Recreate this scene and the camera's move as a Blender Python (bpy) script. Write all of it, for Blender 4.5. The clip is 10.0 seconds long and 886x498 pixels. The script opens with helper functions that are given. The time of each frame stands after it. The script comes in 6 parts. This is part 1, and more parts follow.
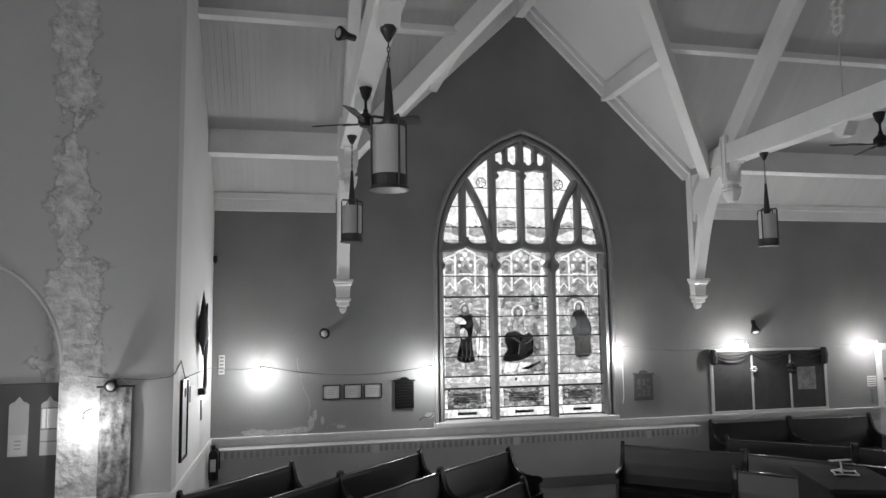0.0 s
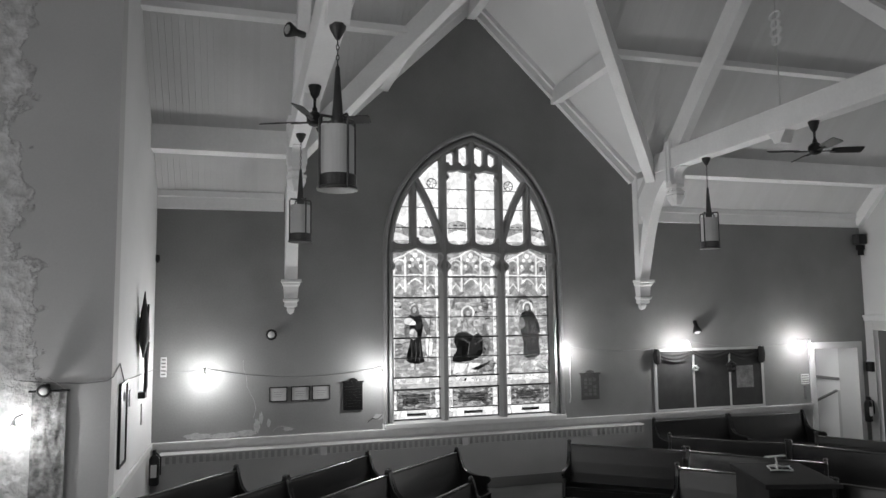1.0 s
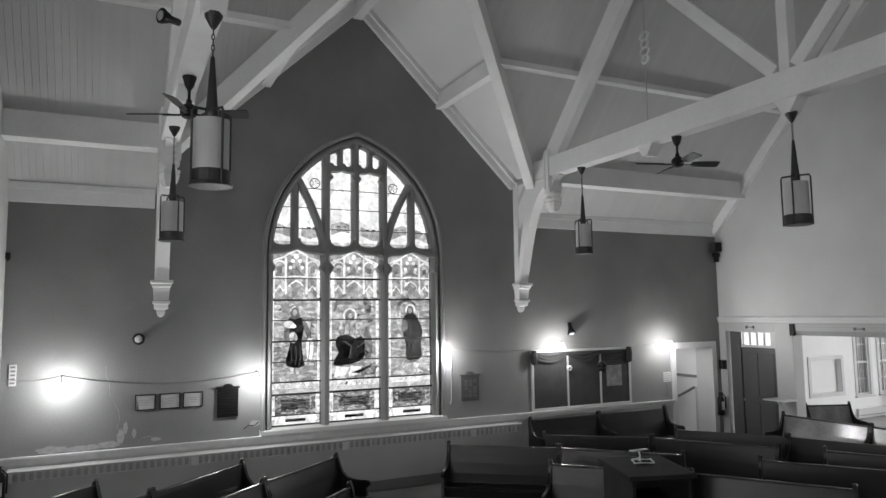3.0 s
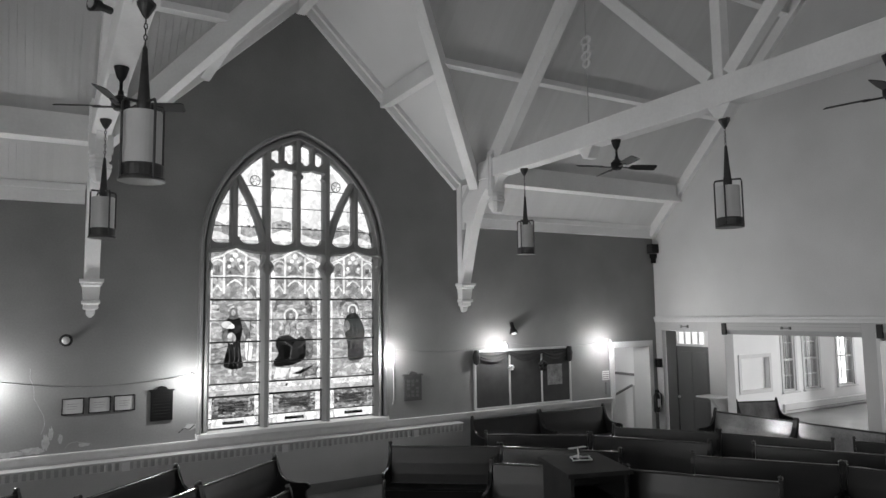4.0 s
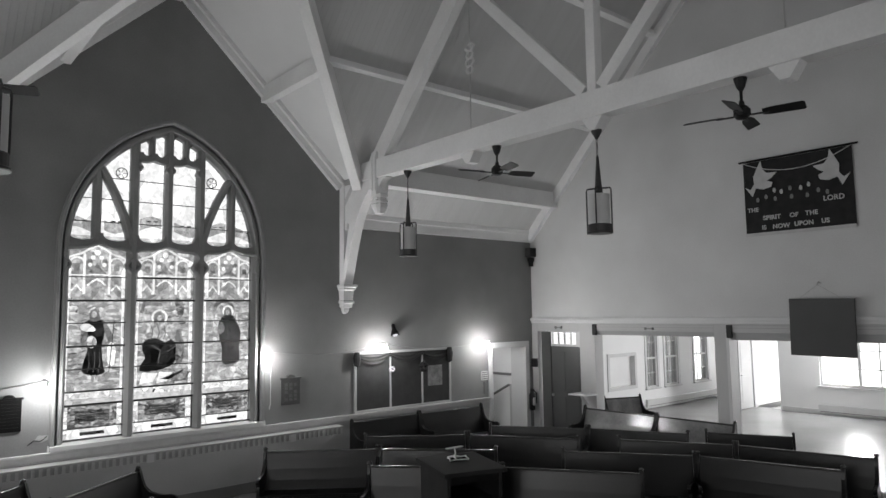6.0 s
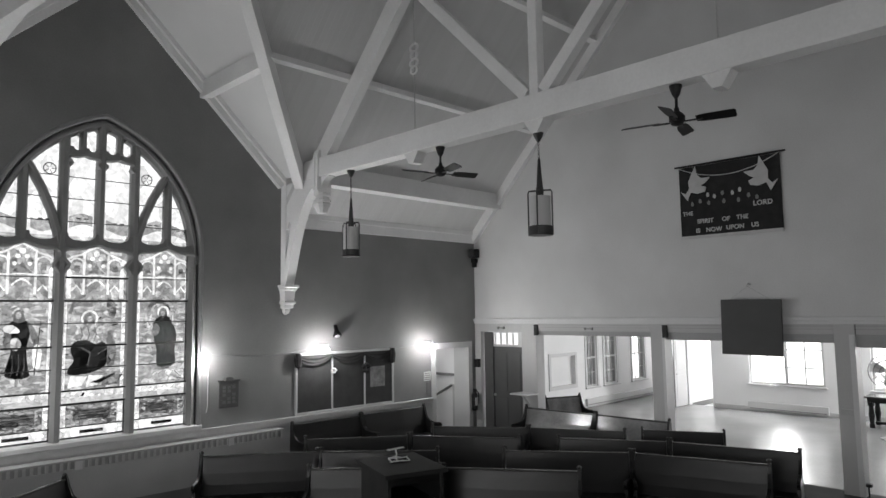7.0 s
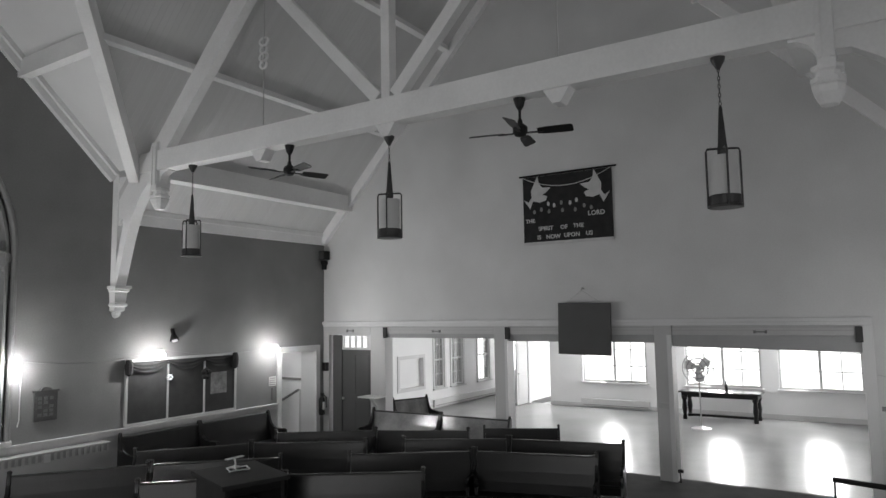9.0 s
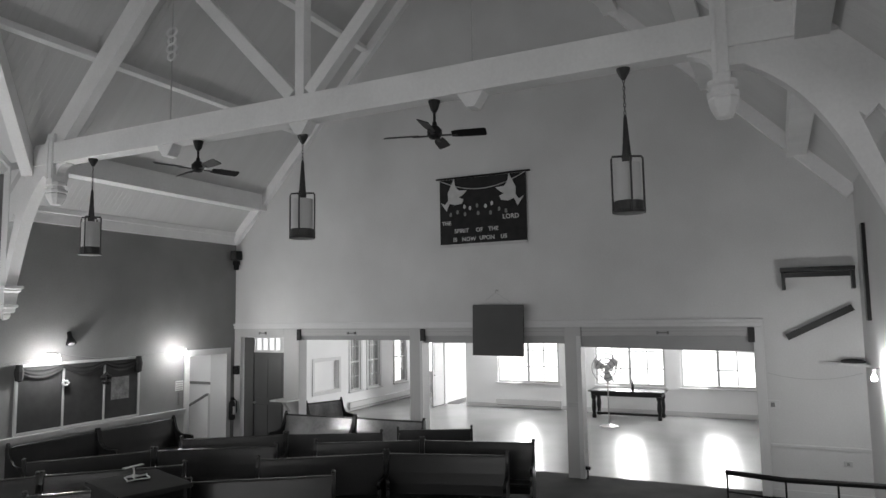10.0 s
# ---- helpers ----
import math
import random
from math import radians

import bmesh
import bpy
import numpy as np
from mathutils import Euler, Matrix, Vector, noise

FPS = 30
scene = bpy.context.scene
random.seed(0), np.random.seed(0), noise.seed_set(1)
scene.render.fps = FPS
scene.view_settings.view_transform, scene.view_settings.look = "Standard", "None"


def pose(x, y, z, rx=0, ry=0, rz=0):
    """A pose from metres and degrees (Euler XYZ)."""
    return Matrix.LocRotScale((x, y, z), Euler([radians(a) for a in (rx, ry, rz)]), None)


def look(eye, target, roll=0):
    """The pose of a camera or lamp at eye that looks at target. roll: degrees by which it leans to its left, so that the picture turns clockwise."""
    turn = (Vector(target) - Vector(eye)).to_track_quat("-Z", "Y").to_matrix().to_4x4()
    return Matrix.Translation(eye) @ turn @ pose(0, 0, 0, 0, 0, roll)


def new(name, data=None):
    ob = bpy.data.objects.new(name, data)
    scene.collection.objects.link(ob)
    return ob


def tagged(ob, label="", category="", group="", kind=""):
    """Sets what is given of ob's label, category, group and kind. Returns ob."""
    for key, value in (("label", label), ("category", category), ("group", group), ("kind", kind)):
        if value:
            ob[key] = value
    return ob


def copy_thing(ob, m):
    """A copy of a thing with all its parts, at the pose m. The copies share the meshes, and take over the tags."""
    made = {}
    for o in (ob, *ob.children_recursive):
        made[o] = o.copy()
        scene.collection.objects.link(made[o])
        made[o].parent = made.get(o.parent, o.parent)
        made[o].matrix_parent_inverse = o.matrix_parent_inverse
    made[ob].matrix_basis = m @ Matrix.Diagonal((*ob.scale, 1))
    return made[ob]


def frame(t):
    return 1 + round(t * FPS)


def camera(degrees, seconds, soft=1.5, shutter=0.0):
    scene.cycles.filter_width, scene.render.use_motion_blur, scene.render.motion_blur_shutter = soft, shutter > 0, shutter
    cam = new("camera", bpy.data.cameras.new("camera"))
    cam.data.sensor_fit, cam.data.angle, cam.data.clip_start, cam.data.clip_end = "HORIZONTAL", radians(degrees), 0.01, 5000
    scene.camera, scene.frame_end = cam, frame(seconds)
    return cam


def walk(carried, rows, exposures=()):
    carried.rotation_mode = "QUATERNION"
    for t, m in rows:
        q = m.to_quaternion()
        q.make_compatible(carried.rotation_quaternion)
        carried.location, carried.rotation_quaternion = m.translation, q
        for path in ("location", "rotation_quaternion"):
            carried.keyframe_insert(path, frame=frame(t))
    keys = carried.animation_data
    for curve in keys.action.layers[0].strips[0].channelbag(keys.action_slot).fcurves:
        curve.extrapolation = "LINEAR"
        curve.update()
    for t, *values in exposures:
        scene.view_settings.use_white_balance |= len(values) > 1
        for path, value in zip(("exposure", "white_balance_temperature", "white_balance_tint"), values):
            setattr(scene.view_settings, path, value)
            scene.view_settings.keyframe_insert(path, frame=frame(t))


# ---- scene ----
cam = camera(66.4, 10.0)
PATH = [
    (0, (-2.311, -1.281, 2.942), (-1.902, 0.667, 3.128), -0.7),
    (0.5, (-2.293, -1.268, 2.944), (-1.811, 0.664, 3.13), -0.7),
    (1, (-2.288, -1.261, 2.956), (-1.739, 0.653, 3.14), -0.7),
    (1.5, (-2.26, -1.259, 2.953), (-1.644, 0.635, 3.138), -0.7),
    (2, (-2.254, -1.251, 2.953), (-1.562, 0.616, 3.139), -0.7),
    (2.5, (-2.248, -1.253, 2.951), (-1.469, 0.58, 3.139), -0.7),
    (4, (-2.191, -1.233, 2.943), (-1.186, 0.486, 3.13), -0.8),
    (4.5, (-2.179, -1.232, 2.946), (-1.109, 0.448, 3.132), -0.7),
    (5, (-2.168, -1.231, 2.961), (-1.027, 0.401, 3.145), -0.7),
    (5.5, (-2.133, -1.245, 2.944), (-0.924, 0.337, 3.13), -0.7),
    (6, (-2.139, -1.236, 2.949), (-0.857, 0.288, 3.135), -0.8),
    (7.5, (-2.069, -1.265, 2.946), (-0.611, 0.091, 3.134), -0.8),
    (8, (-2.044, -1.277, 2.942), (-0.521, 0.005, 3.132), -0.8),
    (8.5, (-2.054, -1.261, 2.969), (-0.455, -0.074, 3.154), -0.9),
    (9, (-2.054, -1.282, 2.942), (-0.382, -0.202, 3.13), -0.9),
    (9.5, (-2.011, -1.326, 2.921), (-0.275, -0.352, 3.113), -0.9),
    (10, (-2.003, -1.347, 2.937), (-0.215, -0.471, 3.127), -0.9),
]
walk(cam, [(t, look(eye, target, roll)) for t, eye, target, roll in PATH])

# ---- world, sun, lights ----
EXPOSURE = 0.21
scene.view_settings.exposure = EXPOSURE
world = bpy.data.worlds.new("sky")
scene.world = world
world.use_nodes = True
wn = world.node_tree
sky = wn.nodes.new("ShaderNodeTexSky")
sky.sky_type, sky.sun_disc = "NISHITA", False
sky.sun_elevation, sky.sun_rotation = radians(38), radians(200)
grey_sky = wn.nodes.new("ShaderNodeHueSaturation")
grey_sky.inputs["Saturation"].default_value = 0.0
wn.links.new(sky.outputs[0], grey_sky.inputs["Color"])
wn.links.new(grey_sky.outputs[0], wn.nodes["Background"].inputs[0])
wn.nodes["Background"].inputs[1].default_value = 0.1
sun_data = bpy.data.lights.new("sun", "SUN")
sun_data.energy, sun_data.angle = 1.0, radians(10)
sun_ob = new("sun", sun_data)
sun_ob.matrix_world = look((0, -20, 20), (6, 4, 0))


def area_light(name, eye, target, sx, sy, watts):
    data = bpy.data.lights.new(name, "AREA")
    data.shape, data.size, data.size_y, data.energy = "RECTANGLE", sx, sy, watts
    ob = new(name, data)
    ob.matrix_world = look(eye, target)
    return ob


# added fill lamps behind the walk, no window there; then the hall windows' daylight
area_light("chancel_fill", (-0.4, -8.4, 2.8), (6.4, 2, 4.4), 4.6, 2.8, 110)
area_light("transept_fill", (-8.4, -0.6, 3.2), (6, 1.6, 5.4), 2.8, 3.0, 120)
for hy, hw in ((5.65, 1.9), (2.6, 1.9), (0.2, 1.8)):
    area_light("hall_daylight", (18.0, hy, 1.5), (12, hy + 4, 2.3), hw * 0.45, 1.3, 84)


# ---- materials ----
def mat(name, base, rough=0.7, var=0.15, scale=3.0, fine=60.0, bump=0.1, metal=0.0, dist=0.004, spec=0.5):
    """Grey surface with blotches at one scale and grain at a finer one."""
    m = bpy.data.materials.new(name)
    m.use_nodes = True
    nt = m.node_tree
    b = nt.nodes["Principled BSDF"]
    co = nt.nodes.new("ShaderNodeTexCoord")
    n1 = nt.nodes.new("ShaderNodeTexNoise")
    n1.inputs["Scale"].default_value, n1.inputs["Detail"].default_value = scale, 6
    n2 = nt.nodes.new("ShaderNodeTexNoise")
    n2.inputs["Scale"].default_value, n2.inputs["Detail"].default_value = fine, 3
    for n in (n1, n2):
        nt.links.new(co.outputs["Object"], n.inputs["Vector"])
    mix = nt.nodes.new("ShaderNodeMath")
    mix.operation = "MULTIPLY_ADD"
    mix.inputs[1].default_value, mix.inputs[2].default_value = 0.35, 0.0
    nt.links.new(n2.outputs["Fac"], mix.inputs[0])
    add = nt.nodes.new("ShaderNodeMath")
    add.operation = "MULTIPLY_ADD"
    add.inputs[1].default_value = 0.65
    nt.links.new(n1.outputs["Fac"], add.inputs[0])
    nt.links.new(mix.outputs[0], add.inputs[2])
    ramp = nt.nodes.new("ShaderNodeValToRGB")
    lo, hi = base * (1 - var), min(1.0, base * (1 + var))
    ramp.color_ramp.elements[0].position, ramp.color_ramp.elements[0].color = 0.3, (lo, lo, lo, 1)
    ramp.color_ramp.elements[1].position, ramp.color_ramp.elements[1].color = 0.7, (hi, hi, hi, 1)
    nt.links.new(add.outputs[0], ramp.inputs[0])
    nt.links.new(ramp.outputs[0], b.inputs["Base Color"])
    b.inputs["Roughness"].default_value, b.inputs["Metallic"].default_value = rough, metal
    b.inputs["Specular IOR Level"].default_value = spec
    bp = nt.nodes.new("ShaderNodeBump")
    bp.inputs["Strength"].default_value, bp.inputs["Distance"].default_value = bump, dist
    nt.links.new(add.outputs[0], bp.inputs["Height"])
    nt.links.new(bp.outputs[0], b.inputs["Normal"])
    m["ramp"], m["sum"], m["bump"] = ramp.name, add.name, bp.name
    return m


def island(m, spread):
    """Varies the tone from board to board."""
    nt = m.node_tree
    geo = nt.nodes.new("ShaderNodeNewGeometry")
    rg = nt.nodes.new("ShaderNodeMapRange")
    rg.inputs["To Min"].default_value, rg.inputs["To Max"].default_value = 1 - spread, 1.0
    nt.links.new(geo.outputs["Random Per Island"], rg.inputs[0])
    mul = nt.nodes.new("ShaderNodeMix")
    mul.data_type, mul.blend_type = "RGBA", "MULTIPLY"
    mul.inputs[0].default_value = 1.0
    nt.links.new(nt.nodes[m["ramp"]].outputs[0], mul.inputs[6])
    nt.links.new(rg.outputs[0], mul.inputs[7])
    nt.links.new(mul.outputs[2], nt.nodes["Principled BSDF"].inputs["Base Color"])
    return m


def emit(name, strength, value=1.0):
    m = bpy.data.materials.new(name)
    m.use_nodes = True
    nt = m.node_tree
    nt.nodes.clear()
    e = nt.nodes.new("ShaderNodeEmission")
    e.inputs[0].default_value, e.inputs[1].default_value = (value, value, value, 1), strength
    o = nt.nodes.new("ShaderNodeOutputMaterial")
    nt.links.new(e.outputs[0], o.inputs[0])
    return m


def glass(name, lo, hi, scale, lead=0.03, stretch=(1, 1, 1)):
    """Leaded stained glass: irregular quarries of varied tone with dark cames, that let daylight through."""
    m = bpy.data.materials.new(name)
    m.use_nodes = True
    nt = m.node_tree
    nt.nodes.clear()
    co = nt.nodes.new("ShaderNodeTexCoord")
    mp = nt.nodes.new("ShaderNodeMapping")
    mp.inputs["Scale"].default_value = stretch
    nt.links.new(co.outputs["Object"], mp.inputs[0])
    v = nt.nodes.new("ShaderNodeTexVoronoi")
    v.inputs["Scale"].default_value = scale
    d = nt.nodes.new("ShaderNodeTexVoronoi")
    d.feature = "DISTANCE_TO_EDGE"
    d.inputs["Scale"].default_value = scale
    for n in (v, d):
        nt.links.new(mp.outputs[0], n.inputs["Vector"])
    bw = nt.nodes.new("ShaderNodeSeparateColor")
    nt.links.new(v.outputs["Color"], bw.inputs[0])
    rg = nt.nodes.new("ShaderNodeMapRange")
    rg.inputs["To Min"].default_value, rg.inputs["To Max"].default_value = lo, hi
    nt.links.new(bw.outputs[0], rg.inputs[0])
    ns = nt.nodes.new("ShaderNodeTexNoise")
    ns.inputs["Scale"].default_value = 14
    nt.links.new(co.outputs["Object"], ns.inputs["Vector"])
    mr = nt.nodes.new("ShaderNodeMapRange")
    mr.inputs["To Min"].default_value, mr.inputs["To Max"].default_value = 0.6, 1.25
    nt.links.new(ns.outputs["Fac"], mr.inputs[0])
    mu = nt.nodes.new("ShaderNodeMath")
    mu.operation = "MULTIPLY"
    nt.links.new(rg.outputs[0], mu.inputs[0])
    nt.links.new(mr.outputs[0], mu.inputs[1])
    gt = nt.nodes.new("ShaderNodeMath")
    gt.operation = "GREATER_THAN"
    gt.inputs[1].default_value = lead
    nt.links.new(d.outputs[0], gt.inputs[0])
    mm = nt.nodes.new("ShaderNodeMath")
    mm.operation = "MULTIPLY"
    nt.links.new(mu.outputs[0], mm.inputs[0])
    nt.links.new(gt.outputs[0], mm.inputs[1])
    cl = nt.nodes.new("ShaderNodeCombineColor")
    for k in range(3):
        nt.links.new(mm.outputs[0], cl.inputs[k])
    tr = nt.nodes.new("ShaderNodeBsdfTransparent")
    nt.links.new(cl.outputs[0], tr.inputs[0])
    gl = nt.nodes.new("ShaderNodeBsdfGlossy")
    gl.inputs["Roughness"].default_value = 0.15
    mx = nt.nodes.new("ShaderNodeMixShader")
    mx.inputs[0].default_value = 0.03
    nt.links.new(tr.outputs[0], mx.inputs[1])
    nt.links.new(gl.outputs[0], mx.inputs[2])
    o = nt.nodes.new("ShaderNodeOutputMaterial")
    nt.links.new(mx.outputs[0], o.inputs[0])
    return m


def clear_glass(name, value=0.9):
    m = bpy.data.materials.new(name)
    m.use_nodes = True
    nt = m.node_tree
    nt.nodes.clear()
    tr = nt.nodes.new("ShaderNodeBsdfTransparent")
    tr.inputs[0].default_value = (value, value, value, 1)
    gl = nt.nodes.new("ShaderNodeBsdfGlossy")
    gl.inputs["Roughness"].default_value = 0.03
    mx = nt.nodes.new("ShaderNodeMixShader")
    mx.inputs[0].default_value = 0.06
    nt.links.new(tr.outputs[0], mx.inputs[1])
    nt.links.new(gl.outputs[0], mx.inputs[2])
    o = nt.nodes.new("ShaderNodeOutputMaterial")
    nt.links.new(mx.outputs[0], o.inputs[0])
    return m


M_WALL_N = mat("painted_plaster_dark", 0.205, 0.75, 0.15, 1.2, 40, 0.15)
M_WALL_E = mat("painted_plaster_pale", 0.59, 0.75, 0.09, 0.9, 40, 0.12)
M_CEIL = island(mat("white_painted_boards", 0.56, 0.6, 0.1, 1.0, 50, 0.2), 0.05)
M_CEIL_G = mat("white_painted_gable_boards", 0.7, 0.6, 0.05, 1.0, 50, 0.12)
M_CEIL_E = island(mat("white_painted_smooth_boards", 0.6, 0.6, 0.05, 0.7, 50, 0.12), 0.05)
M_BEAM = mat("white_painted_timber", 0.78, 0.5, 0.08, 1.5, 30, 0.15)
M_TRIM = mat("white_gloss_trim", 0.62, 0.4, 0.05, 2.0, 40, 0.08)
M_STONE = mat("grey_painted_tracery", 0.24, 0.6, 0.12, 5.0, 80, 0.25)
M_WAINSCOT = mat("grey_painted_wainscot", 0.44, 0.55, 0.08, 1.5, 40, 0.1)
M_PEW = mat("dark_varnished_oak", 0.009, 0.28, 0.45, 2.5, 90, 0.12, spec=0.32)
# pale base stands in for bright reflections on the polished backrests
M_PEW2 = mat("polished_oak_painted_sheen", 0.2, 0.14, 0.6, 2.0, 70, 0.1)
M_PEWTOP = mat("paler_oak", 0.05, 0.25, 0.3, 6, 90, 0.1)
M_CARPET = mat("grey_carpet", 0.09, 0.95, 0.25, 2.0, 300, 0.5, spec=0.1)
M_HALLFLOOR = mat("polished_hall_floor", 0.3, 0.25, 0.15, 0.8, 25, 0.04, spec=0.22)
M_HALL = mat("hall_white_wall", 0.82, 0.7, 0.05, 1.0, 40, 0.08)
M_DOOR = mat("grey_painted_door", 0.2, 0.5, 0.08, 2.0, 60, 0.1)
M_BLACK = mat("black_metal", 0.01, 0.45, 0.2, 8, 80, 0.1, spec=0.28)
M_BRONZE = mat("aged_bronze", 0.06, 0.38, 0.3, 8, 80, 0.1, metal=0.6)
M_SHADE = mat("frosted_glass_shade", 0.5, 0.4, 0.04, 4, 60, 0.05)
M_BOARD = mat("dark_felt", 0.06, 0.95, 0.15, 5, 200, 0.3, spec=0.1)
M_BANNER = mat("dark_felt_banner", 0.032, 0.95, 0.25, 6, 200, 0.3, spec=0.1)
M_FELT = mat("pale_felt", 0.52, 0.9, 0.1, 8, 200, 0.3, spec=0.1)
M_CLOTH = mat("dark_draped_cloth", 0.02, 0.8, 0.3, 6, 150, 0.3)
M_PAPER = mat("paper", 0.6, 0.8, 0.08, 10, 120, 0.05)
M_GREYBOARD = mat("grey_painted_board", 0.075, 0.7, 0.08, 3, 60, 0.08)
M_STEEL = mat("brushed_steel", 0.45, 0.35, 0.1, 8, 100, 0.05, metal=0.9)
M_BULB = emit("lit_bulb", 25.0)
M_DAY = emit("overcast_daylight", 3.2)
M_DAY_N = emit("overcast_daylight_north", 1.3)
M_PANE = clear_glass("window_pane")
M_FROST = bpy.data.materials.new("frosted_pane")
M_FROST.use_nodes = True
frost = M_FROST.node_tree.nodes.new("ShaderNodeBsdfTranslucent")
frost.inputs[0].default_value = (0.95, 0.95, 0.95, 1)
M_FROST.node_tree.links.new(frost.outputs[0], M_FROST.node_tree.nodes["Material Output"].inputs[0])
M_G_FIELD = glass("pictorial_glass", 0.3, 0.72, 7, 0.012, (1, 1, 3.4))
M_G_MID = glass("mid_drapery_glass", 0.14, 0.34, 10, 0.02)
M_G_GROUND = glass("canopy_ground_glass", 0.3, 0.75, 12, 0.012)
M_G_PALE = glass("pale_tracery_glass", 0.58, 0.88, 6.0, -1.0, (1, 1, 0.7))
M_G_PLAIN = glass("pale_plain_glass", 0.35, 0.6, 5, 0.004)
M_G_BORDER = glass("border_glass", 0.5, 0.9, 16, 0.02)
M_G_DARK = glass("inscription_glass", 0.05, 0.45, 16, 0.03, (1, 1, 2.0))
M_G_ROBE = glass("dark_robe_glass", 0.001, 0.035, 9, 0.02)
M_G_FOLD = glass("robe_fold_glass", 0.06, 0.16, 10, 0.02)
M_G_PINK = glass("light_drapery_glass", 0.45, 0.9, 9, 0.02)


def peeling():
    """Painted plaster that flakes off in a band beside the blind arch, down to pale rough render."""
    m = mat("peeling_plaster", 0.42, 0.75, 0.06, 0.9, 40, 0.3)
    nt = m.node_tree
    co = nt.nodes.new("ShaderNodeTexCoord")
    sep = nt.nodes.new("ShaderNodeSeparateXYZ")
    nt.links.new(co.outputs["Object"], sep.inputs[0])

    def math_node(op, a, b=None, c=None):
        n = nt.nodes.new("ShaderNodeMath")
        n.operation = op
        for k, v in enumerate((a, b, c)):
            if v is None:
                continue
            if isinstance(v, (int, float)):
                n.inputs[k].default_value = v
            else:
                nt.links.new(v, n.inputs[k])
        return n.outputs[0]

    ns = nt.nodes.new("ShaderNodeTexNoise")
    ns.inputs["Scale"].default_value, ns.inputs["Detail"].default_value, ns.inputs["Roughness"].default_value = 2.7, 12, 0.75
    nt.links.new(co.outputs["Object"], ns.inputs["Vector"])
    away = math_node("ABSOLUTE", math_node("ADD", sep.outputs[0], 4.76))
    low = math_node("MULTIPLY", math_node("MAXIMUM", math_node("SUBTRACT", 3.5, sep.outputs[2]), 0.0), 0.12)
    high = math_node("MULTIPLY", math_node("MAXIMUM", math_node("SUBTRACT", sep.outputs[2], 4.9), 0.0), -0.015)
    wide = nt.nodes.new("ShaderNodeTexNoise")
    wide.inputs["Scale"].default_value, wide.inputs["Detail"].default_value = 0.75, 2
    nt.links.new(co.outputs["Object"], wide.inputs["Vector"])
    patchy = math_node("MULTIPLY_ADD", wide.outputs["Fac"], 0.9, -0.5)
    lim = math_node("ADD", math_node("ADD", math_node("MULTIPLY_ADD", away, -1.0, 0.86), patchy), math_node("ADD", low, high))
    val = math_node("ADD", ns.outputs["Fac"], math_node("SUBTRACT", lim, 0.5))
    mask = nt.nodes.new("ShaderNodeMapRange")
    mask.inputs["From Min"].default_value, mask.inputs["From Max"].default_value = 0.565, 0.585
    nt.links.new(val, mask.inputs[0])
    fine = nt.nodes.new("ShaderNodeTexNoise")
    fine.inputs["Scale"].default_value, fine.inputs["Detail"].default_value = 9, 12
    nt.links.new(co.outputs["Object"], fine.inputs["Vector"])
    rr = nt.nodes.new("ShaderNodeValToRGB")
    rr.color_ramp.elements[0].position, rr.color_ramp.elements[0].color = 0.3, (0.38, 0.38, 0.38, 1)
    rr.color_ramp.elements[1].position, rr.color_ramp.elements[1].color = 0.66, (0.64, 0.64, 0.64, 1)
    nt.links.new(fine.outputs["Fac"], rr.inputs[0])
    mx = nt.nodes.new("ShaderNodeMix")
    mx.data_type = "RGBA"
    nt.links.new(mask.outputs[0], mx.inputs[0])
    nt.links.new(nt.nodes[m["ramp"]].outputs[0], mx.inputs[6])
    nt.links.new(rr.outputs[0], mx.inputs[7])
    nt.links.new(mx.outputs[2], nt.nodes["Principled BSDF"].inputs["Base Color"])
    hgt = math_node("MULTIPLY_ADD", mask.outputs[0], -0.12, math_node("MULTIPLY", math_node("MULTIPLY", fine.outputs["Fac"], mask.outputs[0]), 4.0))
    bp = nt.nodes[m["bump"]]
    bp.inputs["Strength"].default_value, bp.inputs["Distance"].default_value = 0.7, 0.025
    nt.links.new(hgt, bp.inputs["Height"])
    return m


M_HYMN = mat("dark_stained_board", 0.085, 0.6, 0.15, 5, 70, 0.1)
M_POSTER = mat("mottled_grey_poster", 0.2, 0.8, 0.6, 5, 30, 0.2)
M_CARD = mat("dull_number_card", 0.15, 0.8, 0.2, 12, 90, 0.1)
M_FLAKE = mat("flaked_render", 0.36, 0.85, 0.25, 14, 60, 0.3)
M_CABLE = mat("dusty_grey_cable", 0.22, 0.7, 0.15, 6, 80, 0.1)
M_HALLDOOR = mat("grey_hall_door", 0.085, 0.5, 0.1, 2, 60, 0.1)
M_DESK = mat("dark_desk_veneer", 0.03, 0.8, 0.2, 3, 80, 0.08, spec=0.03)
M_DOOR2 = mat("dark_stained_door", 0.06, 0.5, 0.15, 3, 70, 0.1)
M_MOTTLED = mat("mottled_cloth", 0.2, 0.85, 0.98, 8.0, 26, 1.0, dist=0.03)
M_PEEL = peeling()
M_SHUTTER = mat("grey_painted_shutter", 0.36, 0.6, 0.08, 2, 50, 0.1)
M_POST = mat("off_white_painted_post", 0.47, 0.5, 0.07, 1.5, 40, 0.1)
M_LEAD = mat("lead_came", 0.02, 0.5, 0.1, 10, 80, 0.05)


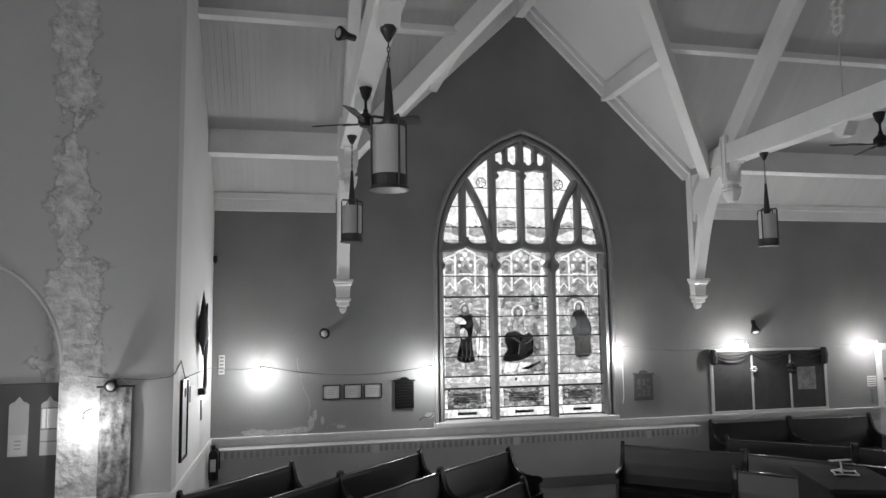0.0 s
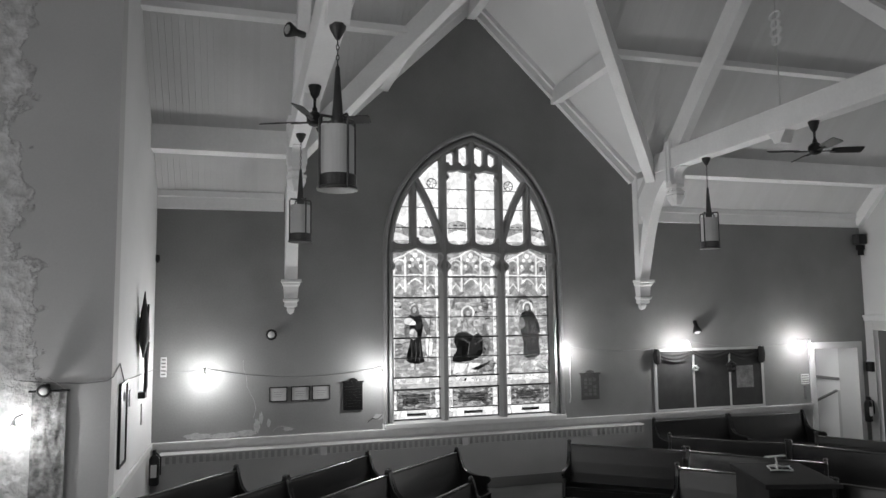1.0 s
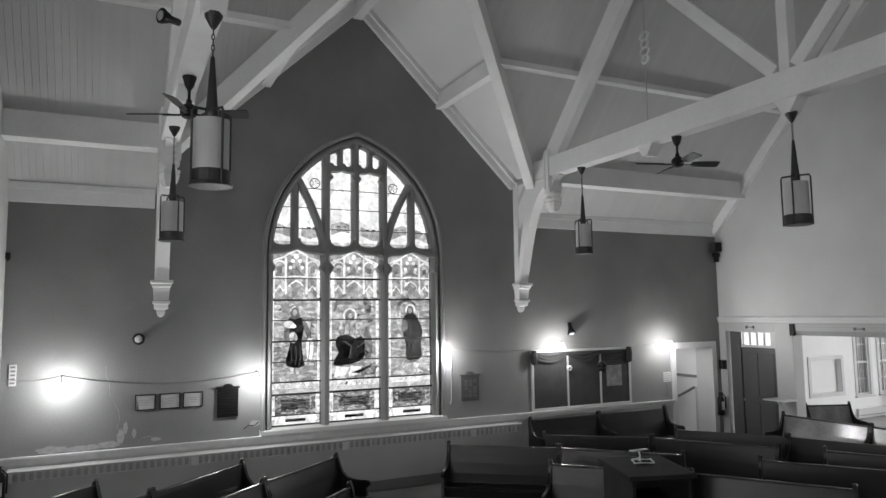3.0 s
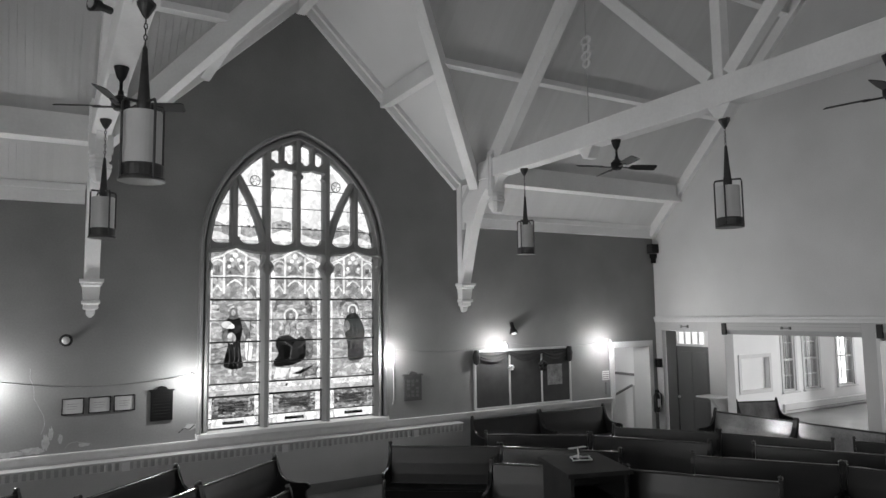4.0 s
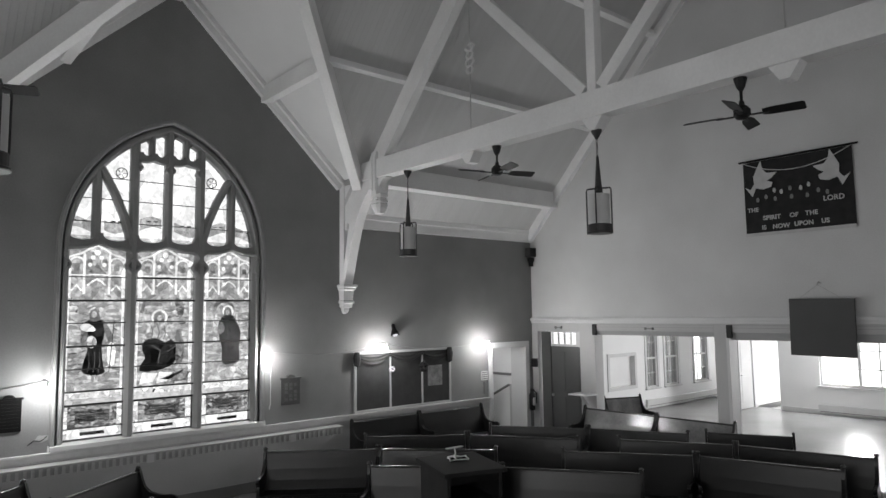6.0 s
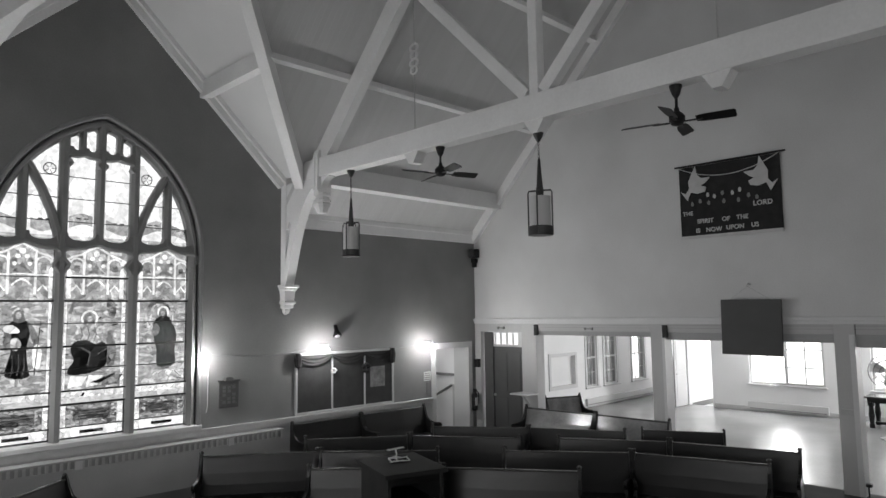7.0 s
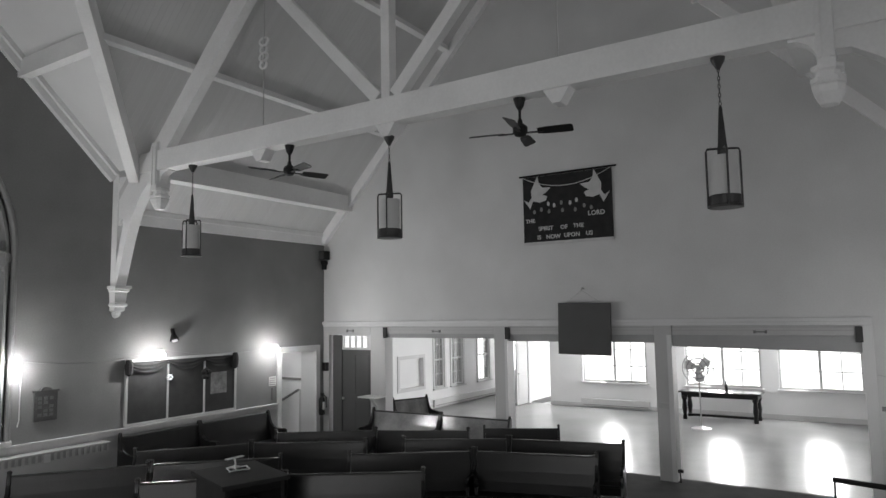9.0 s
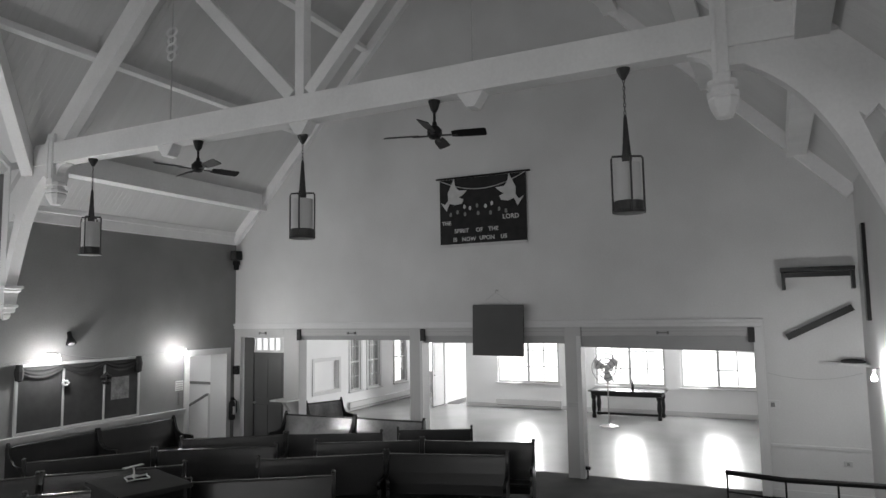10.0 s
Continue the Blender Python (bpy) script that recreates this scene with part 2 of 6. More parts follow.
# ---- mesh helpers ----
def box(bm, x0, x1, y0, y1, z0, z1):
    vs = [bm.verts.new((x, y, z)) for z in (z0, z1) for x, y in ((x0, y0), (x1, y0), (x1, y1), (x0, y1))]
    for f in ((0, 3, 2, 1), (4, 5, 6, 7), (0, 1, 5, 4), (1, 2, 6, 5), (2, 3, 7, 6), (3, 0, 4, 7)):
        bm.faces.new([vs[i] for i in f])
    return bm


def boxes(*dims):
    bm = bmesh.new()
    for d in dims:
        box(bm, *d)
    return bm


def prism(bm, pts, axis, a0, a1):
    """Extrudes a closed outline of pairs along an axis: the pairs are the other two coordinates, in order."""
    def put(p, a):
        c = list(p)
        c.insert(axis, a)
        return bm.verts.new(c)
    lo, hi = [put(p, a0) for p in pts], [put(p, a1) for p in pts]
    n = len(pts)
    bm.faces.new(lo)
    bm.faces.new(hi[::-1])
    for i in range(n):
        bm.faces.new((lo[i], hi[i], hi[(i + 1) % n], lo[(i + 1) % n]))
    return bm


def beam(bm, p0, p1, w, d, up=(0, 0, 1)):
    """A squared timber from p0 to p1: w across, d along up."""
    p0, p1, up = Vector(p0), Vector(p1), Vector(up)
    ax = (p1 - p0).normalized()
    s = ax.cross(up).normalized() * w / 2
    u = s.cross(ax).normalized() * d / 2
    a = [bm.verts.new(p0 + q) for q in (-s - u, s - u, s + u, -s + u)]
    b = [bm.verts.new(p1 + q) for q in (-s - u, s - u, s + u, -s + u)]
    bm.faces.new(a[::-1])
    bm.faces.new(b)
    for i in range(4):
        bm.faces.new((a[i], a[(i + 1) % 4], b[(i + 1) % 4], b[i]))
    return bm


def sweep(bm, pts, w, d, up=(0, 1, 0), closed=False):
    """A ribbed bar along a polyline, w across in the plane, d deep along up, with chamfered front."""
    up = Vector(up)
    pts = [Vector(p) for p in pts]
    rings = []
    n = len(pts)
    for i, p in enumerate(pts):
        t = (pts[min(i + 1, n - 1)] - pts[max(i - 1, 0)]).normalized()
        s = t.cross(up).normalized()
        ring = [p + s * a * w + up * b * d for a, b in ((-0.5, 0.5), (-0.5, -0.1), (-0.22, -0.5), (0.22, -0.5), (0.5, -0.1), (0.5, 0.5))]
        rings.append([bm.verts.new(v) for v in ring])
    for r0, r1 in zip(rings, rings[1:]):
        for k in range(6):
            bm.faces.new((r0[k], r0[(k + 1) % 6], r1[(k + 1) % 6], r1[k]))
    bm.faces.new(rings[0])
    bm.faces.new(rings[-1][::-1])
    return bm


def lathe(bm, prof, seg=20, at=(0, 0, 0)):
    """Turned form: pairs of radius and height round the z axis."""
    rings = []
    for r, z in prof:
        rings.append([bm.verts.new((at[0] + r * math.cos(a), at[1] + r * math.sin(a), at[2] + z)) for a in (2 * math.pi * k / seg for k in range(seg))])
    for r0, r1 in zip(rings, rings[1:]):
        for k in range(seg):
            bm.faces.new((r0[k], r0[(k + 1) % seg], r1[(k + 1) % seg], r1[k]))
    bm.faces.new(rings[0][::-1])
    bm.faces.new(rings[-1])
    return bm


def tube(bm, pts, r, seg=8):
    pts = [Vector(p) for p in pts]
    rings = []
    for i, p in enumerate(pts):
        t = (pts[min(i + 1, len(pts) - 1)] - pts[max(i - 1, 0)]).normalized()
        a = t.cross(Vector((0.3, 0.5, 0.81)) if abs(t.z) < 0.9 else Vector((1, 0, 0))).normalized()
        b = t.cross(a)
        rings.append([bm.verts.new(p + (a * math.cos(q) + b * math.sin(q)) * r) for q in (2 * math.pi * k / seg for k in range(seg))])
    for r0, r1 in zip(rings, rings[1:]):
        for k in range(seg):
            bm.faces.new((r0[k], r0[(k + 1) % seg], r1[(k + 1) % seg], r1[k]))
    bm.faces.new(rings[0][::-1])
    bm.faces.new(rings[-1])
    return bm


def part(name, bm, material, parent=None, label="", bevel=0.0, smooth=False):
    if bevel:
        bmesh.ops.bevel(bm, geom=bm.edges[:], offset=bevel, segments=2, affect="EDGES", profile=0.6, clamp_overlap=True)
    bmesh.ops.recalc_face_normals(bm, faces=bm.faces[:])
    me = bpy.data.meshes.new(name)
    bm.to_mesh(me)
    bm.free()
    me.materials.append(material)
    if smooth:
        for p in me.polygons:
            p.use_smooth = True
    ob = new(name, me)
    if parent:
        ob.parent = parent
    if label:
        tagged(ob, label)
    return ob


def thing(name, at, label, category, group="", kind="", turn=0.0):
    ob = new(name)
    ob.empty_display_size = 0.1
    ob.matrix_world = pose(*at, 0, 0, turn)
    return tagged(ob, label, category, group, kind)


def setting(name, bm, material, label, category, bevel=0.0, smooth=False):
    return tagged(part(name, bm, material, None, "", bevel, smooth), label, category, "", "structure")

# ---- the large structure ----
XE, YN, YS, XW = 10.1, 10.0, -2.5, -3.68
YP = 6.72                 # face of the south-west pier
CX = 1.52                 # axis of the window and its gable
TW, TE = -1.64, 4.8       # the two trusses
YR = 3.75                  # ridge of the nave


def nave_z(y):
    return 4.85 + 1.05 * (YN - y) if y > YR else 4.85 + 1.05 * (y - (2 * YR - YN))


def gable_z(x):
    return 8.62 - 0.97 * abs(x - CX)


ZR = nave_z(YR)
WX0, WX1, WSILL, WSPR, WAPEX = -0.055, 3.105, 1.1, 4.0, 6.1   # window opening


def arch_z(x, inset=0.0):
    half, rise = (WX1 - WX0) / 2 - inset, WAPEX - WSPR - inset * 1.25
    k = (rise * rise - half * half) / (2 * half)
    dx = abs(x - (WX0 + WX1) / 2)
    r = half + k
    return WSPR + math.sqrt(max(0.0, r * r - (dx + k) ** 2))


def north_wall():
    bm = bmesh.new()
    n = 40
    for y in (YN, YN + 0.45):
        xs = [WX0 + (WX1 - WX0) * i / n for i in range(n + 1)]
        def quad(a, b, z00, z01, z10, z11):
            bm.faces.new([bm.verts.new(p) for p in ((a, y, z00), (b, y, z10), (b, y, z11), (a, y, z01))])
        quad(XW - 3, WX0, -0.3, 11.5, -0.3, 11.5)
        quad(WX1, 8.69, -0.3, 11.5, -0.3, 11.5)
        quad(8.69, 9.85, 2.15, 11.5, 2.15, 11.5)
        quad(9.85, XE + 0.3, -0.3, 11.5, -0.3, 11.5)
        quad(WX0, WX1, -0.3, WSILL, -0.3, WSILL)
        for a, b in zip(xs, xs[1:]):
            quad(a, b, arch_z(a), 11.5, arch_z(b), 11.5)
    ys = (YN, YN + 0.45)
    out = [(WX0, WSILL)] + [(WX0 + (WX1 - WX0) * i / n, arch_z(WX0 + (WX1 - WX0) * i / n)) for i in range(n + 1)] + [(WX1, WSILL)]
    for (a, za), (b, zb) in zip(out, out[1:] + out[:1]):
        bm.faces.new([bm.verts.new(p) for p in ((a, ys[0], za), (b, ys[0], zb), (b, ys[1], zb), (a, ys[1], za))])
    for a, za, b, zb in ((8.69, -0.3, 8.69, 2.15), (8.69, 2.15, 9.85, 2.15), (9.85, 2.15, 9.85, -0.3)):
        bm.faces.new([bm.verts.new(p) for p in ((a, ys[0], za), (b, ys[0], zb), (b, ys[1], zb), (a, ys[1], za))])
    bmesh.ops.remove_doubles(bm, verts=bm.verts[:], dist=1e-4)
    setting("wall_north", bm, M_WALL_N, "dark painted plaster wall round the arched stained glass window", "wall")


north_wall()

# east wall with the openings to the hall
EAST = [  # y0, y1, z0, z1 of solid parts
    (YS - 0.3, -1.0, -0.3, 2.66), (-1.0, 1.83, 2.5, 2.66), (1.85, 2.15, -0.3, 2.66), (2.15, 5.06, 2.5, 2.66), (5.06, 5.36, -0.3, 2.66),
    (5.36, 8.14, 2.5, 2.66), (8.14, 8.56, -0.3, 2.66), (8.56, 9.81, 2.47, 2.66), (9.81, YN, -0.3, 2.66),
]
bm = boxes(*[(XE, XE + 0.24, a, b, c, d) for a, b, c, d in EAST[:1]])
box(bm, XE, XE + 0.24, YS - 0.3, YN, 2.66, 11.6)
setting("wall_east", bm, M_WALL_E, "pale painted plaster gable wall above the hall openings", "wall")
frames = thing("trim_east_frame", (XE, 0, 0), "white painted posts and heads of the hall openings", "trim", "", "structure")
for a, b, c, d in EAST[1:]:
    part("post" if c < 0 else "head", boxes((-0.02, 0.26, a, b, c, d)), M_POST, frames, bevel=0.008)
bm = boxes((XE - 0.07, XE + 0.001, -1.13, YN, 2.72, 2.78), (XE - 0.045, XE + 0.001, -1.13, YN, 2.66, 2.72), (XE - 0.05, XE + 0.001, -1.13, -0.98, 0, 2.66))
setting("trim_east_cornice", bm, M_TRIM, "white moulded cornice over the hall openings", "trim", bevel=0.008)

# west pier and its return
setting("wall_west", boxes((XW - 0.5, XW, YP + 0.3, YN, -0.3, 11.5)), M_WALL_E, "pale painted plaster return wall", "wall")
bm = bmesh.new()
AX, AS, AR, AH = -5.92, 2.43, 1.09, 1.16        # blind arch: axis, springing, half width and rise
arc = [(AX + AR * math.cos(a), AS + AH * math.sin(a)) for a in (math.pi * k / 32 for k in range(33))]
prism(bm, [(XW, -0.3), (XW, 11.5), (-8.5, 11.5), (-8.5, -0.3), (arc[-1][0], -0.3)] + arc[::-1] + [(arc[0][0], -0.3)], 1, YP, YP + 0.3)
setting("wall_southwest", bm, M_PEEL, "painted plaster wall with a peeling band beside a blind arch", "wall")
setting("wall_arch_infill", boxes((-7.2, -4.7, YP + 0.2, YP + 0.29, 2.23, 3.65)), M_PEEL, "flaking plaster infill of the blind arch", "wall")

# south side, chancel and the closing walls behind the walk
bm = boxes((TE + 0.35, XE + 0.3, YS - 0.3, YS, -0.3, 11.5), (-8.5, TW - 1.6, YS - 0.3, YS, -0.3, 11.5), (TW - 1.6, TE + 0.35, YS - 0.3, YS, 6.2, 11.5))
setting("wall_south", bm, M_WALL_E, "pale painted plaster wall with the chancel opening", "wall")
bm = boxes((TW - 1.9, TW - 1.6, -9, YS - 0.3, -0.3, 6.5), (TE + 0.35, TE + 0.65, -9, YS - 0.3, -0.3, 6.5), (TW - 1.6, TE + 0.35, -9.3, -9, -0.3, 6.5), (-8.8, -8.5, YS, YP + 0.3, -0.3, 11.5))
setting("wall_chancel", bm, M_WALL_E, "plain plaster walls of the chancel", "wall")
setting("ceiling_chancel", boxes((TW - 1.9, TE + 0.65, -9.3, YS, 6.2, 6.45)), M_CEIL, "plain boarded chancel ceiling", "ceiling")
setting("floor", boxes((-8.8, XE + 0.26, -9.3, YN + 0.5, -0.3, 0.0)), M_CARPET, "grey carpeted sanctuary floor", "floor")
setting("platform", boxes((TW - 1.6, 2.2, -9, 0.4, 0.0, 1.25)), M_CARPET, "carpeted raised platform of the chancel", "platform", bevel=0.02)


# ceilings: boarded slopes with thickness
def slab(bm, pts, t=0.12):
    lo = [bm.verts.new(p) for p in pts]
    hi = [bm.verts.new((p[0], p[1], p[2] + t)) for p in pts]
    bm.faces.new(lo)
    bm.faces.new(hi[::-1])
    for i in range(len(pts)):
        j = (i + 1) % len(pts)
        bm.faces.new((lo[i], lo[j], hi[j], hi[i]))


half = (8.62 - 4.85) / 0.97
FOOT = 3.2        # the valleys die into the trusses here
FZ = gable_z(CX + FOOT)
FY = YN - (FZ - 4.85) / 1.05
yv = YN - (8.62 - 4.85) / 1.05
bm = bmesh.new()
x0, x1 = -8.8, XE + 0.05
slab(bm, [(x0, YN, 4.85), (CX - FOOT, YN, 4.85), (CX - FOOT, FY, FZ), (CX, yv, 8.62), (CX, YR, ZR), (x0, YR, ZR)])


def boards(bm, xa, xb, w, gap, north=True):
    """Boards that run up the slope, hung just under the roof deck."""
    x = xa
    while x < xb - 0.01:
        a, b = x + gap / 2, min(x + w, xb) - gap / 2
        foot = []
        for q in (a, b):
            g = gable_z(q)
            foot.append(min(YN, YN - (g - 4.85) / 1.05) if abs(q - CX) < FOOT and north else (YN if north else YS - 0.1))
        lo = [(a, foot[0]), (b, foot[1]), (b, YR), (a, YR)]
        v = [[bm.verts.new((p, y, nave_z(y) - dz)) for p, y in lo] for dz in (0.02, 0.001)]
        bm.faces.new(v[0])
        for i in range(4):
            j = (i + 1) % 4
            bm.faces.new((v[0][i], v[0][j], v[1][j], v[1][i]))
        x += w


boards(bm, XW, CX, 0.088, 0.0075)
boards(bm, XW, CX, 0.088, 0.0075, False)
setting("ceiling_nave_west", bm, M_CEIL, "white painted beadboard slope of the nave ceiling", "ceiling")
bm = bmesh.new()
slab(bm, [(CX + FOOT, YN, 4.85), (x1, YN, 4.85), (x1, YR, ZR), (CX, YR, ZR), (CX, yv, 8.62), (CX + FOOT, FY, FZ)])
slab(bm, [(x0, YR, ZR), (x1, YR, ZR), (x1, YS - 0.3, nave_z(YS - 0.3)), (x0, YS - 0.3, nave_z(YS - 0.3))])
boards(bm, CX, XE, 0.1, 0.0018)
boards(bm, CX, XE, 0.1, 0.0018, False)
setting("ceiling_nave", bm, M_CEIL_E, "white painted beadboard slopes of the nave ceiling", "ceiling")
bm = bmesh.new()
slab(bm, [(CX, YN + 0.1, 8.62), (CX - FOOT, YN + 0.1, FZ), (CX - FOOT, FY, FZ), (CX, yv, 8.62)])
slab(bm, [(CX, YN + 0.1, 8.62), (CX + FOOT, YN + 0.1, FZ), (CX + FOOT, FY, FZ), (CX, yv, 8.62)])
setting("ceiling_gable", bm, M_CEIL_G, "white painted boarding of the window gable", "ceiling")


# trims along eaves and rakes
bm = boxes((TE + 0.12, XE, YN - 0.05, YN, 4.61, 4.86), (XW, TW - 0.12, YN - 0.05, YN, 4.61, 4.86),
           (TE + 0.12, XE, YN - 0.085, YN - 0.05, 4.8, 4.9), (XW, TW - 0.12, YN - 0.085, YN - 0.05, 4.8, 4.9))
setting("trim_eaves", bm, M_BEAM, "white painted wall plate boards under the ceiling", "trim", bevel=0.006)
bm = bmesh.new()
for s in (-1, 1):
    beam(bm, (CX, YN - 0.05, 8.62 - 0.1), (CX + s * FOOT, YN - 0.05, gable_z(CX + FOOT) - 0.1), 0.1, 0.24, (0, 0, 1))
    beam(bm, (CX, YN - 0.13, 8.62 - 0.03), (CX + s * FOOT, YN - 0.13, gable_z(CX + FOOT) - 0.03), 0.06, 0.12, (0, 0, 1))
beam(bm, (XE - 0.06, YN, 4.85 - 0.13), (XE - 0.06, YR, ZR - 0.13), 0.12, 0.26)
beam(bm, (XE - 0.06, YS, 4.85 - 0.13), (XE - 0.06, YR, ZR - 0.13), 0.12, 0.26)
setting("trim_rakes", bm, M_BEAM, "white painted raking boards along the gables", "trim")

# purlins: south faces and heights
purlins = thing("beam_purlins", (0, 0, 0), "white painted purlins along the nave slopes", "beam", "", "structure")
for face, high in ((9.12, 0.4), (7.87, 0.14), (6.28, 0.14)):
    zc = nave_z(face)
    reach = max(0.0, (8.62 - zc) / 0.97)
    spans = [(XW, TW), (TE, XE)] + ([(CX + reach, TE), (TW, CX - reach)] if face < 9 else [])
    for a, b in spans:
        p = part("purlin", boxes((a, b, face, face + 0.28, zc - high - 0.02, zc - 0.05)), M_BEAM, purlins)
        part("bead", boxes((a, b, face - 0.03, face - 0.001, zc - high - 0.02, zc - high + 0.025)), M_BEAM, p)
for face in (-1.62, -0.37, 1.22):
    zc = nave_z(face)
    part("purlin", boxes((XW, XE, face - 0.28, face, zc - 0.42, zc - 0.05)), M_BEAM, purlins)
valleys = thing("beam_valleys", (0, 0, 0), "white painted valley rafters and gable purlins", "beam", "", "structure")
for s in (-1, 1):
    gx = CX + s * 1.62
    gz = gable_z(gx)
    ye = YN - (gz - 4.85) / 1.05
    part("gable_purlin", beam(bmesh.new(), (gx, YN, gz - 0.14), (gx, ye, gz - 0.14), 0.16, 0.28), M_BEAM, valleys)
    part("valley_rafter", beam(bmesh.new(), (CX + s * FOOT, YN - (gable_z(CX + FOOT) - 4.85) / 1.05, gable_z(CX + FOOT) - 0.16), (CX, yv, 8.62 - 0.16), 0.17, 0.3), M_BEAM, valleys)
part("gable_ridge", beam(bmesh.new(), (CX, YN, 8.62 - 0.2), (CX, yv, 8.62 - 0.2), 0.16, 0.36), M_BEAM, valleys)
part("ridge_beam", beam(bmesh.new(), (XW, YR, ZR - 0.3), (XE, YR, ZR - 0.3), 0.2, 0.4), M_BEAM, valleys)


def truss(x, name):
    t = thing(name, (x, 0, 0), "white painted timber roof truss with arched braces on wall corbels", "roof truss", "trusses", "structure")
    w = 0.24
    part("tie_beam", boxes((-w / 2, w / 2, YS, 9.25, 5.38, 5.72)), M_BEAM, t, bevel=0.012)
    part("king_post", boxes((-0.075, 0.075, YR + 0.13, YR + 0.27, 5.72, ZR - 0.3)), M_BEAM, t, bevel=0.01)
    for s in (-1, 1):
        y0 = YR + 0.21 + s * 0.14
        part("strut", beam(bmesh.new(), (0, y0, 5.75), (0, y0 + s * 2.3, 8.15), 0.14, 0.17, (0, 1, 0)), M_BEAM, t, bevel=0.008)
        wall = YN if s > 0 else YS
        part("principal_rafter", beam(bmesh.new(), (0, wall - s * 0.25, nave_z(wall - s * 0.25) - 0.42), (0, YR, ZR - 0.42), 0.16, 0.34), M_BEAM, t)
        part("wall_post", boxes((-0.1, 0.1, min(wall, wall - s * 0.16), max(wall, wall - s * 0.16), 3.5, 5.6)), M_BEAM, t, bevel=0.01)
        # arched brace: an outline between two curves
        py = 8.78 if s > 0 else -1.0
        reach = abs(wall - py) - 0.2
        inner, outer = [], []
        for k in range(15):
            v = k / 14
            inner.append((wall - s * (0.17 + (reach - 0.17) * (0.64 * v + 0.36 * v ** 5)), 3.5 + 1.71 * v))
        for k in range(11):
            z = 3.5 + 1.9 * k / 10
            outer.append((wall - s * (0.05 + 0.334 * (reach / 1.3) * (z - 3.5) + 0.9 * max(0.0, z - 4.9) ** 1.5), z))
        part("arched_brace", prism(bmesh.new(), inner + [(py, 5.21), (py, 5.4)] + outer[::-1], 0, -0.093, 0.093), M_BEAM, t, bevel=0.006)
        part("spandrel", prism(bmesh.new(), [(wall - s * o, z) for o, z in ((0.1, 5.4), (0.1, 4.52), (0.2, 4.56), (0.74 * reach / 1.3, 5.4))], 0, -0.075, 0.075), M_BEAM, t, bevel=0.006)
        part("pendant_post", boxes((-0.13, 0.13, py - 0.075, py + 0.075, 5.08, 5.86)), M_BEAM, t, bevel=0.008)
        for e in (-0.05, 0.05):
            part("pendant_rib", boxes((-0.15, 0.15, py + e - 0.02, py + e + 0.02, 5.14, 5.8)), M_BEAM, t, bevel=0.006)
        bm = bmesh.new()
        rings = []
        for hw, z in ((0.105, 5.1), (0.13, 5.085), (0.13, 5.05), (0.1, 5.03), (0.1, 4.99), (0.14, 4.975), (0.14, 4.94), (0.12, 4.925), (0.135, 4.9), (0.12, 4.84), (0.07, 4.74), (0.04, 4.73)):
            c = hw * 0.55
            rings.append([bm.verts.new((x, py + y, z)) for x, y in ((hw, -c), (hw, c), (c, hw), (-c, hw), (-hw, c), (-hw, -c), (-c, -hw), (c, -hw))])
        for r0, r1 in zip(rings, rings[1:]):
            for k in range(8):
                bm.faces.new((r0[k], r0[(k + 1) % 8], r1[(k + 1) % 8], r1[k]))
        bm.faces.new(rings[0])
        bm.faces.new(rings[-1])
        part("pendant_drop", bm, M_BEAM, t, "faceted pendant drop")
        curl = [(py - s * 0.07, 5.385), (py - s * 0.3, 5.385)] + [(py - s * (0.3 - 0.23 * math.sin(q)), 5.36 - 0.22 * (1 - math.cos(q))) for q in (math.pi / 2 * k / 6 for k in range(7))]
        part("inner_bracket", prism(bmesh.new(), curl, 0, -0.07, 0.07), M_BEAM, t)
        # corbel: stepped block
        bm = bmesh.new()
        rings = []
        for hw, dp, z in ((0.155, 0.25, 3.5), (0.155, 0.25, 3.455), (0.135, 0.215, 3.44), (0.135, 0.215, 3.41), (0.115, 0.18, 3.385), (0.1, 0.16, 3.2), (0.12, 0.19, 3.185), (0.12, 0.19, 3.15), (0.095, 0.15, 3.13),
                          (0.1, 0.14, 3.07), (0.055, 0.09, 3.05), (0.06, 0.095, 3.02), (0.045, 0.08, 2.97), (0.01, 0.03, 2.94)):
            rings.append([bm.verts.new(p) for p in ((-hw, wall, z), (hw, wall, z), (hw, wall - s * dp, z), (-hw, wall - s * dp, z))])
        for r0, r1 in zip(rings, rings[1:]):
            for k in range(4):
                bm.faces.new((r0[k], r0[(k + 1) % 4], r1[(k + 1) % 4], r1[k]))
        bm.faces.new(rings[0])
        bm.faces.new(rings[-1])
        # darker white than the truss timber, to put the corbel's shading into its colour
        part("corbel", bm, M_TRIM, t, "moulded wall corbel")
    for by in (6.3, 3.95, 1.58):
        bm = bmesh.new()
        prism(bm, [(by - 0.16, 5.385), (by + 0.16, 5.385), (by + 0.05, 5.22), (by - 0.05, 5.22)], 0, -0.09, 0.09)
        part("bracket_block", bm, M_BEAM, t)
    return t


truss(TE, "roof_truss")
truss(TW, "roof_truss")

# backdrop of daylight outside the windows
setting("backdrop_north", boxes((-3, 6, 12.4, 12.45, -1, 9)), M_DAY_N, "overcast daylight outside the church window", "backdrop")
setting("backdrop_east", boxes((21.5, 21.55, -8, 14, -1, 6)), M_DAY, "overcast daylight outside the hall", "backdrop")

